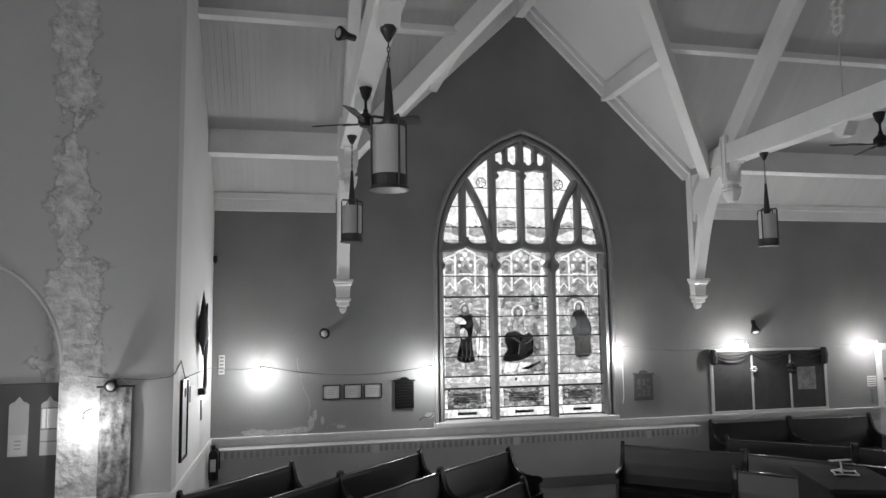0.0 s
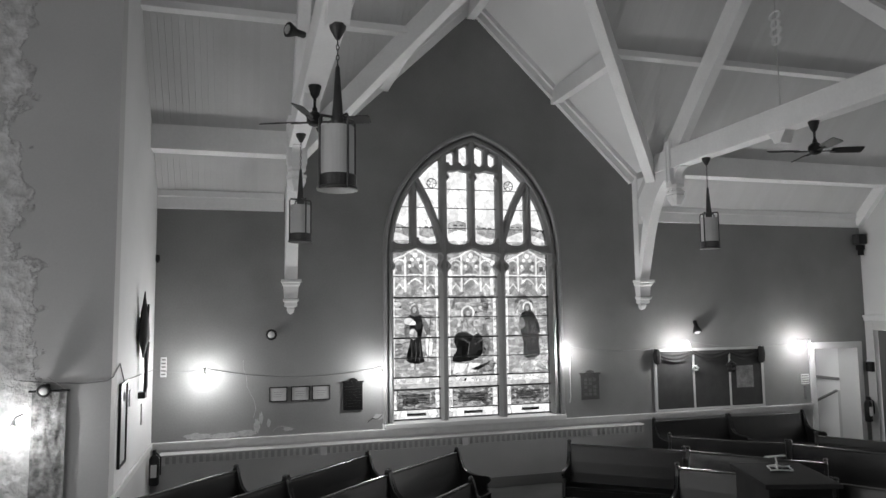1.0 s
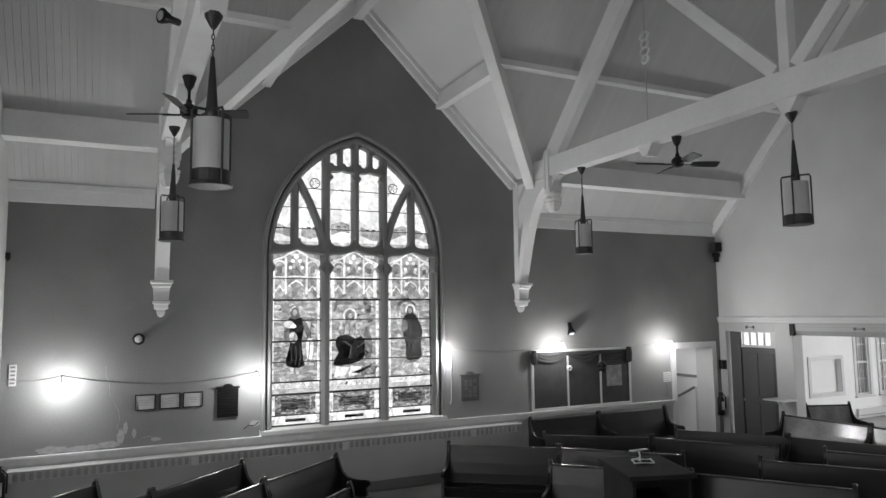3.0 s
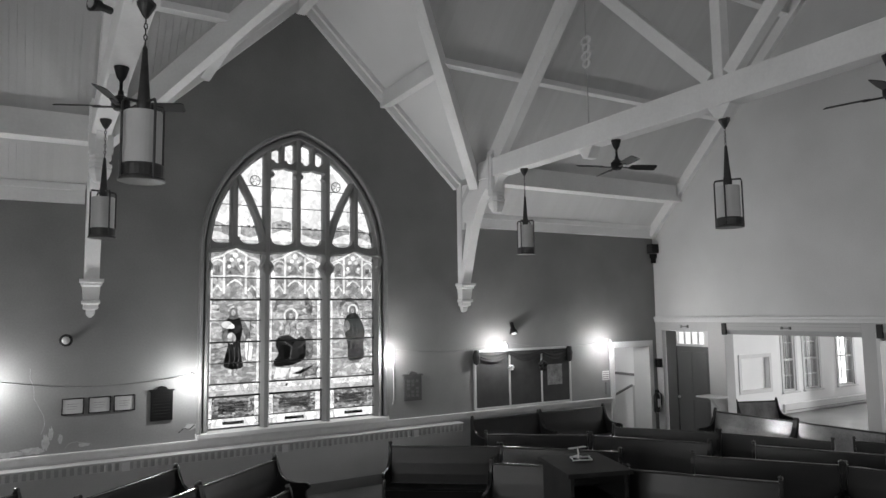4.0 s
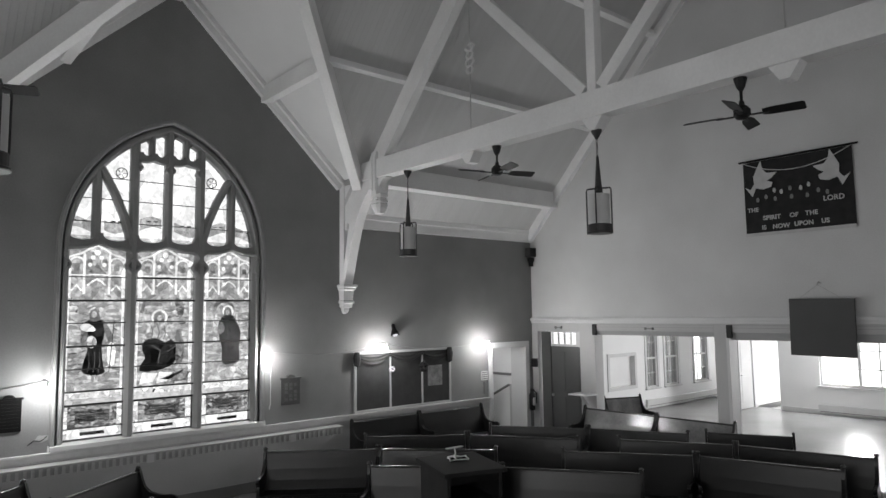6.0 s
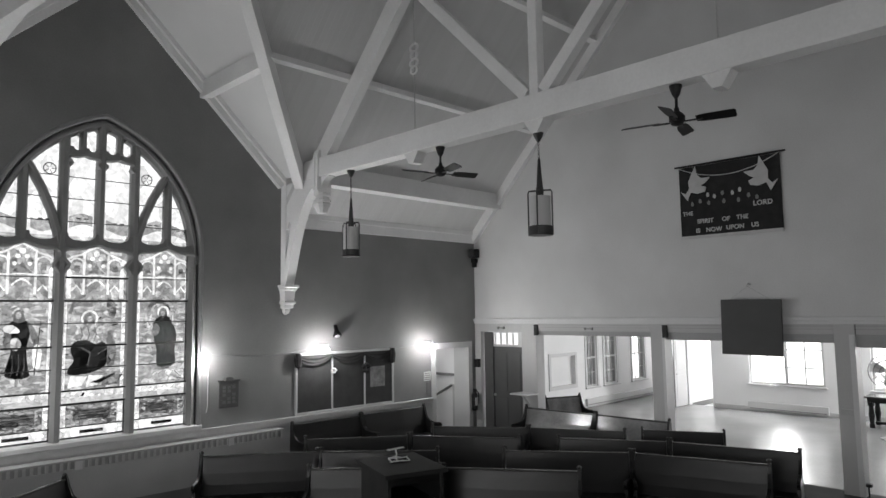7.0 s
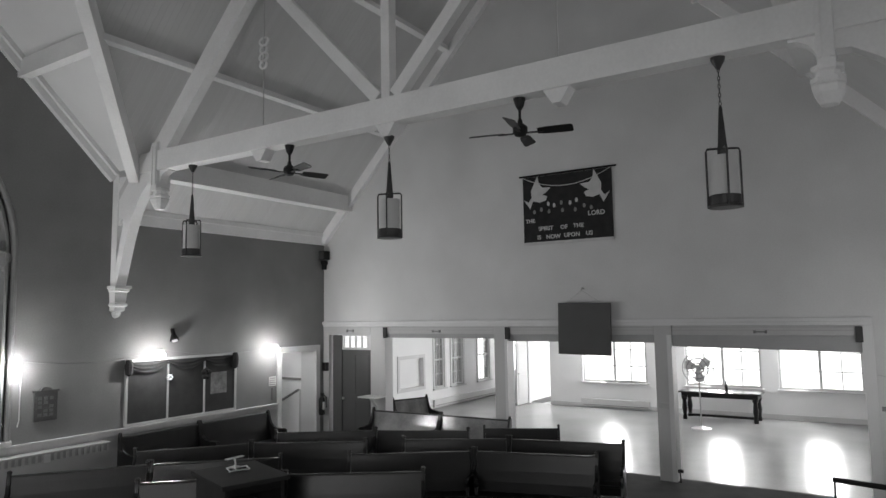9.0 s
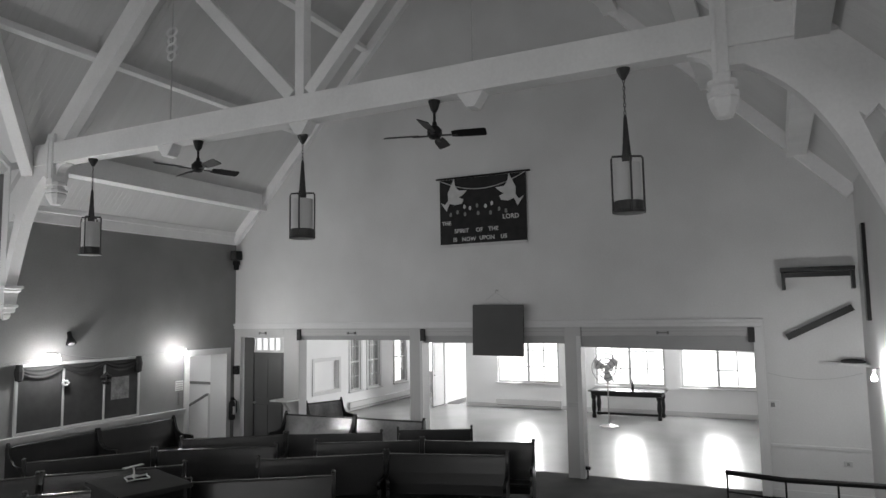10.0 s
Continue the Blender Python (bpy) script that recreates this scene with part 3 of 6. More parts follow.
# ---- the hall beyond ----
HX, HY0, HY1, HZ = 18.1, -3.2, 10.6, 2.95
setting("floor_hall", boxes((XE + 0.26, HX + 0.22, HY0, HY1 + 0.2, -0.3, 0.0), (HX + 0.22, HX + 2.9, 8.85, HY1 + 0.2, -0.3, 0.0)), M_HALLFLOOR, "polished pale hall floor that mirrors the windows", "floor")
setting("ceiling_hall", boxes((XE + 0.24, HX + 3, HY0, HY1 + 0.2, HZ, HZ + 0.2)), M_HALL, "plain white hall ceiling", "ceiling")
setting("ground", boxes((HX + 0.22, HX + 3.4, HY0, 8.65, -0.5, -0.16)), M_WAINSCOT, "pale concrete ground outside the hall door", "ground")
HWIN = [(4.66, 6.64), (1.58, 3.56), (-0.78, 1.16)]
WZ0, WZ1 = 0.78, 2.25
solid = [(HX, HX + 0.2, HY0, -0.78, 0, HZ), (HX, HX + 0.2, 1.16, 1.58, 0, HZ), (HX, HX + 0.2, 3.56, 4.66, 0, HZ), (HX, HX + 0.2, 6.64, 7.75, 0, HZ),
         (HX, HX + 0.2, 8.5, 8.85, 0, HZ), (HX + 0.2, HX + 2.9, 8.65, 8.85, 0, HZ), (HX + 2.8, HX + 2.9, 8.85, HY1, 0, 0.8), (HX + 2.8, HX + 2.9, 8.85, HY1, 2.3, HZ), (HX, HX + 0.2, 7.75, 8.5, 2.1, HZ)]
for a, b in HWIN:
    solid += [(HX, HX + 0.2, a, b, 0, WZ0), (HX, HX + 0.2, a, b, WZ1, HZ)]
setting("wall_hall_east", boxes(*solid), M_HALL, "white hall wall with wide windows", "wall")
# north wall of the hall: a serving hatch and three sash windows
hatch = (13.9, 15.1, 0.75, 1.6)
sash = [(15.75, 16.3), (16.75, 17.45), (18.45, 19.25)]
solid = [(XE + 0.24, hatch[0], HY1, HY1 + 0.2, 0, HZ), (hatch[0], hatch[1], HY1, HY1 + 0.2, 0, hatch[2]), (hatch[0], hatch[1], HY1, HY1 + 0.2, hatch[3], HZ),
         (hatch[1], sash[0][0], HY1, HY1 + 0.2, 0, HZ), (sash[0][1], sash[1][0], HY1, HY1 + 0.2, 0, HZ), (sash[1][1], sash[2][0], HY1, HY1 + 0.2, 0, HZ), (sash[2][1], HX + 3, HY1, HY1 + 0.2, 0, HZ)]
for a, b in sash:
    solid += [(a, b, HY1, HY1 + 0.2, 0, 0.6), (a, b, HY1, HY1 + 0.2, 2.35, HZ)]
setting("wall_hall_north", boxes(*solid), M_HALL, "white hall wall with a hatch and sash windows", "wall")
setting("wall_hall_south", boxes((XE + 0.24, HX + 3, HY0 - 0.2, HY0, 0, HZ)), M_HALL, "plain white hall wall", "wall")
setting("baseboard_hall", boxes((HX - 0.025, HX, HY0, 7.7, 0, 0.13), (XE + 0.3, HX + 2.8, HY1 - 0.025, HY1, 0, 0.13)), M_TRIM, "white hall baseboard", "baseboard", bevel=0.005)


def frame_window(name, y0, y1, z0, z1, cols, rows):
    t = thing(name, (HX, 0, 0), "white painted hall window with small panes against bright daylight", "window", "hall windows", "structure")
    f = 0.06
    part("window_frame", boxes((0.02, 0.12, y0, y0 + f, z0, z1), (0.02, 0.12, y1 - f, y1, z0, z1), (0.02, 0.12, y0 + f, y1 - f, z0, z0 + f), (0.02, 0.12, y0 + f, y1 - f, z1 - f, z1)), M_TRIM, t, bevel=0.006)
    part("window_sill", boxes((-0.08, 0.05, y0 - 0.05, y1 + 0.05, z0 - 0.04, z0)), M_TRIM, t, bevel=0.006)
    for i in range(1, cols):
        y = y0 + (y1 - y0) * i / cols
        w = 0.035 if cols == 2 * i else 0.014
        part("mullion", boxes((0.04, 0.1, y - w, y + w, z0 + f, z1 - f)), M_TRIM, t)
    for i in range(1, rows):
        z = z0 + (z1 - z0) * i / rows
        part("glazing_bar", boxes((0.05, 0.09, y0 + f, y1 - f, z - 0.014, z + 0.014)), M_TRIM, t)
    for i in range(cols):
        for k in range(rows):
            a, b = y0 + (y1 - y0) * i / cols, y0 + (y1 - y0) * (i + 1) / cols
            c, d = z0 + (z1 - z0) * k / rows, z0 + (z1 - z0) * (k + 1) / rows
            p = part("pane", boxes((0.066, 0.072, a + 0.01, b - 0.01, c + 0.01, d - 0.01)), M_PANE, t)
            p.visible_shadow = False


for k, (a, b) in enumerate(HWIN):
    frame_window("window_%d" % (k + 2), a, b, WZ0, WZ1, 4, 3)


def sash_window(x0, x1, name):
    t = thing(name, (0, HY1, 0), "white sash window with dark small panes", "window", "sash windows", "structure")
    z0, z1, f = 0.6, 2.35, 0.05
    part("window_frame", boxes((x0, x0 + f, 0.02, 0.12, z0, z1), (x1 - f, x1, 0.02, 0.12, z0, z1), (x0 + f, x1 - f, 0.02, 0.12, z0, z0 + f), (x0 + f, x1 - f, 0.02, 0.12, z1 - f, z1), (x0 + f, x1 - f, 0.03, 0.11, 1.45, 1.5)), M_TRIM, t, bevel=0.004)
    part("casing", boxes((x0 - 0.1, x0, -0.025, 0.0, z0 - 0.05, z1 + 0.1), (x1, x1 + 0.1, -0.025, 0.0, z0 - 0.05, z1 + 0.1), (x0, x1, -0.025, 0.0, z1, z1 + 0.1)), M_TRIM, t, bevel=0.004)
    for i in (1, 2):
        x = x0 + (x1 - x0) * i / 3
        part("glazing_bar", boxes((x - 0.01, x + 0.01, 0.05, 0.08, z0 + f, z1 - f)), M_TRIM, t)
    for z in (1.03, 1.95):
        part("glazing_bar", boxes((x0 + f, x1 - f, 0.05, 0.08, z - 0.01, z + 0.01)), M_TRIM, t)
    part("pane", boxes((x0 + f, x1 - f, 0.06, 0.066, z0 + f, z1 - f)), M_PANE, t)
    part("sill", boxes((x0 - 0.12, x1 + 0.12, -0.07, 0.02, z0 - 0.05, z0)), M_TRIM, t, bevel=0.004)


for k, (a, b) in enumerate(sash):
    sash_window(a, b, "window_%d" % (k + 5))
# dark grey on these surfaces stands in for the room's dimness
setting("wall_kitchen", boxes((XE + 0.2, HX + 3, HY1 + 1.9, HY1 + 2.0, 0, HZ), (XE + 0.3, HX + 3, HY1 + 0.2, HY1 + 2, -0.2, 0)), M_DOOR, "wall toned dark to suggest a dim room behind hall's sash windows", "wall")
t = thing("serving_hatch", (0, HY1, 0), "white framed serving hatch recess in the hall wall", "hatch")
x0, x1, z0, z1 = hatch
part("casing", boxes((x0 - 0.1, x0, -0.03, 0, z0 - 0.1, z1 + 0.1), (x1, x1 + 0.1, -0.03, 0, z0 - 0.1, z1 + 0.1), (x0, x1, -0.03, 0, z1, z1 + 0.1), (x0, x1, -0.03, 0, z0 - 0.1, z0)), M_TRIM, t, bevel=0.005)
part("back_panel", boxes((x0, x1, 0.12, 0.14, z0, z1)), M_HALL, t)

t = thing("open_door", (HX - 0.04, 8.54, 0), "grey painted hall door standing open against the daylight", "door")
part("leaf", boxes((-0.78, -0.01, -0.02, 0.02, 0.02, 2.08)), M_POST, t, bevel=0.005)
for z0, z1 in ((0.2, 0.95), (1.1, 1.95)):
    part("panel", boxes((-0.68, -0.11, -0.032, -0.019, z0, z1)), M_POST, t, bevel=0.006)
part("door_knob", lathe(bmesh.new(), [(0.015, 0), (0.028, 0.02), (0.028, 0.04), (0.01, 0.055)], 12), M_STEEL, t).matrix_local = pose(-0.71, -0.02, 1.0, 90, 0, 0)
for dy, lean, high in ((8.7, 0.14, 1.6), (8.8, 0.18, 2.1)):
    t = thing("leaning_board", (HX - 0.24, dy, 0), "white painted board leaning against the hall wall", "board", "leaning boards")
    part("board", beam(bmesh.new(), (0, 0, 0.0), (lean, 0.05, high), 0.03, 0.16, (0, 1, 0)), M_HALL, t)

# baseboard heaters
for nm, d in (("baseboard_heater", (HX - 0.09, HX - 0.026, 4.6, 6.7, 0.05, 0.27)), ("baseboard_heater", (15.6, 19.8, HY1 - 0.09, HY1 - 0.026, 0.05, 0.27))):
    t = thing(nm, (0, 0, 0), "white metal baseboard heater along the hall wall", "heater", "baseboard heaters")
    part("casing", boxes(d), M_TRIM, t, bevel=0.01)
    a = list(d)
    if a[1] - a[0] < 0.2:
        part("louvre", boxes((a[0] - 0.004, a[0] + 0.01, a[2] + 0.05, a[3] - 0.05, 0.08, 0.1)), M_DOOR, t)
    else:
        part("louvre", boxes((a[0] + 0.05, a[1] - 0.05, a[2] - 0.004, a[2] + 0.01, 0.08, 0.1)), M_DOOR, t)


def table():
    t = thing("folding_table", (17.35, 2.5, 0), "long dark wooden table with turned legs below the hall windows", "table")
    part("tabletop", boxes((-0.38, 0.38, -1.02, 1.02, 0.71, 0.75)), M_PEWTOP, t, bevel=0.01)
    part("apron", boxes((-0.33, 0.33, -0.95, 0.95, 0.6, 0.71)), M_PEW, t)
    for x in (-0.29, 0.29):
        for y in (-0.88, 0.88):
            bm = bmesh.new()
            lathe(bm, [(0.06, 0), (0.06, 0.08), (0.045, 0.12), (0.07, 0.3), (0.05, 0.5), (0.075, 0.55), (0.075, 0.62)], 10, (x, y, 0))
            part("leg", bm, M_PEW, t)
    part("stretcher", boxes((-0.05, 0.05, -0.86, 0.86, 0.06, 0.12)), M_PEW, t)
    b = thing("bottle", (17.3, 2.35, 0.75), "small dark bottle standing on the hall table", "bottle")
    part("body", lathe(bmesh.new(), [(0.04, 0), (0.04, 0.16), (0.015, 0.22), (0.015, 0.28)], 12), M_BLACK, b, smooth=True)


table()


def pedestal_fan():
    t = thing("pedestal_fan", (15.65, 2.66, 0), "tall steel pedestal fan with a wire guard", "fan")
    part("base", lathe(bmesh.new(), [(0.24, 0), (0.24, 0.02), (0.1, 0.05), (0.03, 0.07)], 24), M_STEEL, t)
    part("pole", tube(bmesh.new(), [(0, 0, 0.06), (0, 0, 1.45)], 0.018), M_STEEL, t)
    part("motor", boxes((0.0, 0.16, -0.07, 0.07, 1.4, 1.56)), M_STEEL, t, bevel=0.03)
    g = bmesh.new()
    for r in (0.13, 0.25, 0.37):
        for dx in (-0.16, -0.02):
            tube(g, [(dx if r < 0.3 else -0.09, r * math.cos(a), 1.48 + r * math.sin(a)) for a in (2 * math.pi * k / 28 for k in range(29))], 0.011, 5)
    for k in range(12):
        a = 2 * math.pi * k / 12
        tube(g, [(-0.17, 0.04 * math.cos(a), 1.48 + 0.04 * math.sin(a)), (-0.16, 0.28 * math.cos(a), 1.48 + 0.28 * math.sin(a)), (-0.09, 0.37 * math.cos(a), 1.48 + 0.37 * math.sin(a))], 0.005, 4)
    part("guard", g, M_DOOR, t)
    for k in range(3):
        a = 2 * math.pi * k / 3 + 0.5
        bm = bmesh.new()
        pts = [(0.05, -0.04), (0.15, -0.12), (0.3, -0.15), (0.35, -0.02), (0.3, 0.09), (0.06, 0.05)]
        prism(bm, pts, 0, -0.095, -0.085)
        bmesh.ops.rotate(bm, cent=(0, 0, 0), matrix=Matrix.Rotation(a, 3, "X"), verts=bm.verts[:])
        bmesh.ops.translate(bm, vec=(0, 0, 1.48), verts=bm.verts[:])
        part("blade", bm, M_TRIM, t, "pale metal blade")


pedestal_fan()


# ---- pews ----
def pew(wood, label, L=1.72):
    t = thing("pew", (0, 0, 0), label, "pew", "pews")
    bm = bmesh.new()
    # backrest: a gently curved board, leaning back
    prof = [(-0.13, 0.42), (-0.085, 0.55), (-0.045, 0.7), (-0.015, 0.84), (0.0, 0.92)]
    prism(bm, prof + [(y + 0.03, z) for y, z in prof[::-1]], 0, -L / 2 + 0.045, L / 2 - 0.045)
    part("backrest", bm, wood, t)
    bm = bmesh.new()
    prism(bm, [(-0.012, 0.918), (-0.012, 0.938), (0.0, 0.945), (0.03, 0.945), (0.042, 0.938), (0.042, 0.918)], 0, -L / 2 + 0.045, L / 2 - 0.045)
    part("top_rail", bm, M_PEWTOP, t)
    bm = bmesh.new()
    prism(bm, [(-0.12, 0.42), (-0.54, 0.455), (-0.56, 0.45), (-0.56, 0.425), (-0.54, 0.418), (-0.12, 0.385)], 0, -L / 2 + 0.045, L / 2 - 0.045)
    part("seat", bm, M_PEW, t)
    part("seat_apron", boxes((-L / 2 + 0.045, L / 2 - 0.045, -0.5, -0.47, 0.3, 0.42)), M_PEW, t)
    end = [(0.07, 0.0), (0.06, 0.42), (0.055, 0.7), (0.06, 0.9), (0.05, 0.96), (0.02, 0.985), (-0.015, 0.97), (-0.03, 0.92), (-0.045, 0.84), (-0.09, 0.74), (-0.16, 0.68), (-0.26, 0.655),
           (-0.38, 0.655), (-0.46, 0.665), (-0.52, 0.655), (-0.55, 0.625), (-0.54, 0.59), (-0.5, 0.575), (-0.47, 0.55), (-0.48, 0.48), (-0.53, 0.42), (-0.55, 0.3), (-0.53, 0.12), (-0.56, 0.0)]
    for s in (-1, 1):
        e = part("end_panel", prism(bmesh.new(), end, 0, s * L / 2 - s * 0.045, s * L / 2), M_PEW, t, bevel=0.006)
        part("finial", lathe(bmesh.new(), [(0.012, 0.955), (0.03, 0.97), (0.034, 0.985), (0.026, 1.0), (0.008, 1.008)], 10, (s * (L / 2 - 0.022), 0.02, 0)), M_PEWTOP, e, "rounded paler knob")
    return t


def pew_at(src, p0, p1, first=False):
    (x0, y0), (x1, y1) = p0, p1
    ang = math.degrees(math.atan2(y1 - y0, x1 - x0))
    m = pose((x0 + x1) / 2, (y0 + y1) / 2, 0, 0, 0, ang)
    m = m @ Matrix.Diagonal((math.hypot(x1 - x0, y1 - y0) / 1.72, 1, 1, 1))
    if first:
        src.matrix_world = m
        return src
    ob = copy_thing(src, Matrix())
    ob.matrix_world = m
    return ob


ROWS_P = [
    [(2.97, 6.45), (4.2, 5.2), (5.2, 3.73)],
    [(2.37, 8.28), (3.72, 7.28), (4.93, 6.0)],
    [(5.53, 5.3), (6.6, 3.83), (7.1, 2.14)],
    [(4.11, 8.27), (5.45, 7.22), (6.44, 5.69)],
    [(6.84, 5.29), (7.68, 3.82), (8.12, 2.1)],
    [(6.3, 7.6), (7.3, 6.22), (8.03, 4.76)],
    [(8.34, 4.66), (8.94, 3.5)],
    [(4.75, 9.66), (6.32, 9.62), (7.98, 9.56)],
    [(9.24, 7.83), (9.32, 6.18), (9.36, 4.66)],
    [(10.7, 8.4), (11.6, 8.05)],
    [(-3.62, 6.88), (-2.39, 8.17)],
    [(-3.02, 6.15), (-1.81, 7.38), (-0.61, 8.52)],
    [(-1.78, 6.16), (-0.57, 7.28), (0.65, 8.3)],
    [(-0.95, 5.4), (0.3, 6.58)],
]
the_pew = pew(M_PEW, "dark varnished oak church pew with scrolled ends")
bright_pew = pew(M_PEW2, "polished brown oak pew beside the hall opening, sheen painted on back")
used = set()
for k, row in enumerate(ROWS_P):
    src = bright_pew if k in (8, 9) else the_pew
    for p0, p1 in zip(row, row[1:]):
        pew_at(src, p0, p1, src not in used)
        used.add(src)


# ---- hanging lamps and fans ----
def lantern(x, y, zb=3.9, zt=5.38):
    t = thing("hanging_lantern", (x, y, zb), "bronze hanging lantern with a frosted cylinder shade, unlit", "lamp", "hanging lanterns")
    h = zt - zb
    part("bottom_band", lathe(bmesh.new(), [(0.16, 0), (0.172, 0.004), (0.172, 0.02), (0.16, 0.03), (0.16, 0.11), (0.152, 0.12)], 28), M_BRONZE, t, smooth=False)
    bm = bmesh.new()
    for k in range(28):
        a0, a1 = 2 * math.pi * k / 28, 2 * math.pi * (k + 1) / 28
        for r, flip in ((0.14, 0), (0.136, 1)):
            vs = [bm.verts.new((r * math.cos(a), r * math.sin(a), z)) for a, z in ((a0, 0.1), (a1, 0.1), (a1, 0.5), (a0, 0.5))]
            bm.faces.new(vs[::-1] if flip else vs)
    part("shade", bm, M_SHADE, t, "frosted white glass cylinder", smooth=True)
    for k in range(4):
        a = math.pi / 2 * k + 0.4
        c, s = math.cos(a), math.sin(a)
        part("frame_bar", tube(bmesh.new(), [(0.168 * c, 0.168 * s, 0.0), (0.168 * c, 0.168 * s, 0.55), (0.155 * c, 0.155 * s, 0.575), (0.0, 0.0, 0.58)], 0.011, 6), M_BRONZE, t)
    part("cone", lathe(bmesh.new(), [(0.05, 0.5), (0.055, 0.56), (0.045, 0.62), (0.018, 0.98), (0.01, 1.0)], 14), M_BRONZE, t, smooth=True)
    bm = bmesh.new()
    z, k = 1.0, 0
    while z < h - 0.1:
        o = (0.012, 0) if k % 2 else (0, 0.012)
        tube(bm, [(o[0] * math.cos(q), o[1] * math.cos(q), z + 0.022 + 0.026 * math.sin(q)) for q in (2 * math.pi * j / 8 for j in range(9))], 0.0045, 4)
        z, k = z + 0.042, k + 1
    part("chain", bm, M_BRONZE, t)
    part("canopy", lathe(bmesh.new(), [(0.015, h - 0.12), (0.03, h - 0.1), (0.07, h - 0.03), (0.075, h)], 16), M_BRONZE, t)
    t.scale = (0.93, 0.93, 1.0)


for x, y in ((TW, 3.95), (TW, 7.93), (TE, 7.93), (TE, 3.95), (TE, -0.08)):
    lantern(x, y, 3.9, 5.23 if y == 3.95 else 5.38)


def fan(x, y, zm=4.96, zt=5.38, turn=20.0):
    t = thing("ceiling_fan", (x, y, zm), "black four-bladed ceiling fan hung from the tie beam, at rest", "fan", "ceiling fans", turn=turn)
    h = zt - zm
    part("canopy", lathe(bmesh.new(), [(0.02, h - 0.14), (0.045, h - 0.1), (0.07, h - 0.01), (0.07, h)], 16), M_BLACK, t)
    part("downrod", tube(bmesh.new(), [(0, 0, 0.08), (0, 0, h - 0.1)], 0.016), M_BLACK, t)
    part("motor", lathe(bmesh.new(), [(0.03, -0.08), (0.06, -0.07), (0.085, -0.03), (0.085, 0.025), (0.055, 0.06), (0.03, 0.08), (0.025, 0.12)], 20), M_BLACK, t)
    for k in range(4):
        a = math.pi / 2 * k
        bm = bmesh.new()
        pts = [(0.2, -0.05), (0.3, -0.065), (0.58, -0.07), (0.6, -0.05), (0.6, 0.05), (0.58, 0.07), (0.3, 0.065), (0.2, 0.05)]
        prism(bm, pts, 2, -0.004, 0.004)
        bmesh.ops.rotate(bm, cent=(0, 0, 0), matrix=Matrix.Rotation(radians(-20), 3, "X"), verts=bm.verts[:])
        bmesh.ops.translate(bm, vec=(0, 0, -0.03), verts=bm.verts[:])
        bmesh.ops.rotate(bm, cent=(0, 0, 0), matrix=Matrix.Rotation(a, 3, "Z"), verts=bm.verts[:])
        b = part("blade", bm, M_BLACK, t)
        bm = bmesh.new()
        box(bm, 0.08, 0.26, -0.02, 0.02, -0.045, -0.035)
        bmesh.ops.rotate(bm, cent=(0, 0, 0), matrix=Matrix.Rotation(a, 3, "Z"), verts=bm.verts[:])
        part("blade_arm", bm, M_BLACK, b)


fan(TW, 5.9, 5.02, 5.38, 68)
fan(TE, 5.75, 5.02, 5.38, 70)
fan(TE, 2.07, 5.01, 5.38, 14)


# ---- bare bulbs on the walls ----
def bulb(x, y, z, toward, watts=28.0, reach=0.34, forward=120.0):
    """toward: unit step from the wall into the room; reach: length of the bracket arm."""
    t = thing("wall_bulb", (x, y, z), "bare lit bulb in a white lampholder on a thin wall arm", "lamp", "bare bulbs")
    ux, uy = toward
    part("lampholder", tube(bmesh.new(), [(0, 0, 0.1), (0, 0, 0.04)], 0.02, 10), M_TRIM, t)
    part("bracket_arm", tube(bmesh.new(), [(-ux * reach, -uy * reach, 0.12), (-ux * 0.06, -uy * 0.06, 0.12), (0, 0, 0.1)], 0.006, 6), M_CABLE, t)
    g = part("glass_bulb", lathe(bmesh.new(), [(0.014, 0.05), (0.02, 0.035), (0.034, 0.005), (0.036, -0.015), (0.028, -0.036), (0.01, -0.046)], 16), M_BULB, t, "glowing bulb", smooth=True)
    g.visible_shadow = False
    data = bpy.data.lights.new("bulb_light", "POINT")
    data.energy, data.shadow_soft_size = watts, 0.04
    l = new("bulb_light", data)
    l.location = (x, y, z - 0.01)
    if forward:
        # added fill spot beside the bulb's own light, aimed out and up to brighten the ceiling
        beam_data = bpy.data.lights.new("bulb_fill_spot", "SPOT")
        beam_data.energy, beam_data.shadow_soft_size, beam_data.spot_size, beam_data.spot_blend = forward, 0.04, radians(170), 0.5
        new("bulb_fill_spot", beam_data).matrix_world = look((x, y, z), (x + ux, y + uy, z + 0.6))


for x, y, z, forward in ((-2.92, 9.66, 2.01, 75.0), (-0.21, 9.66, 1.95, 105.0), (3.13, 9.84, 2.2, 105.0), (5.55, 9.66, 2.26, 105.0), (8.32, 9.66, 2.21, 45.0)):
    bulb(x, y, z, (0, -1), 28.0, YN - y, forward)
bulb(-4.5, YP - 0.28, 1.84, (0, -1), 10.0, 0.28, 60.0)
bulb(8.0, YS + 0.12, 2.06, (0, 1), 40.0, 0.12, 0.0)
# unseen bulb, added behind the view to brighten the room
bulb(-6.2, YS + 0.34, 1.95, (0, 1))

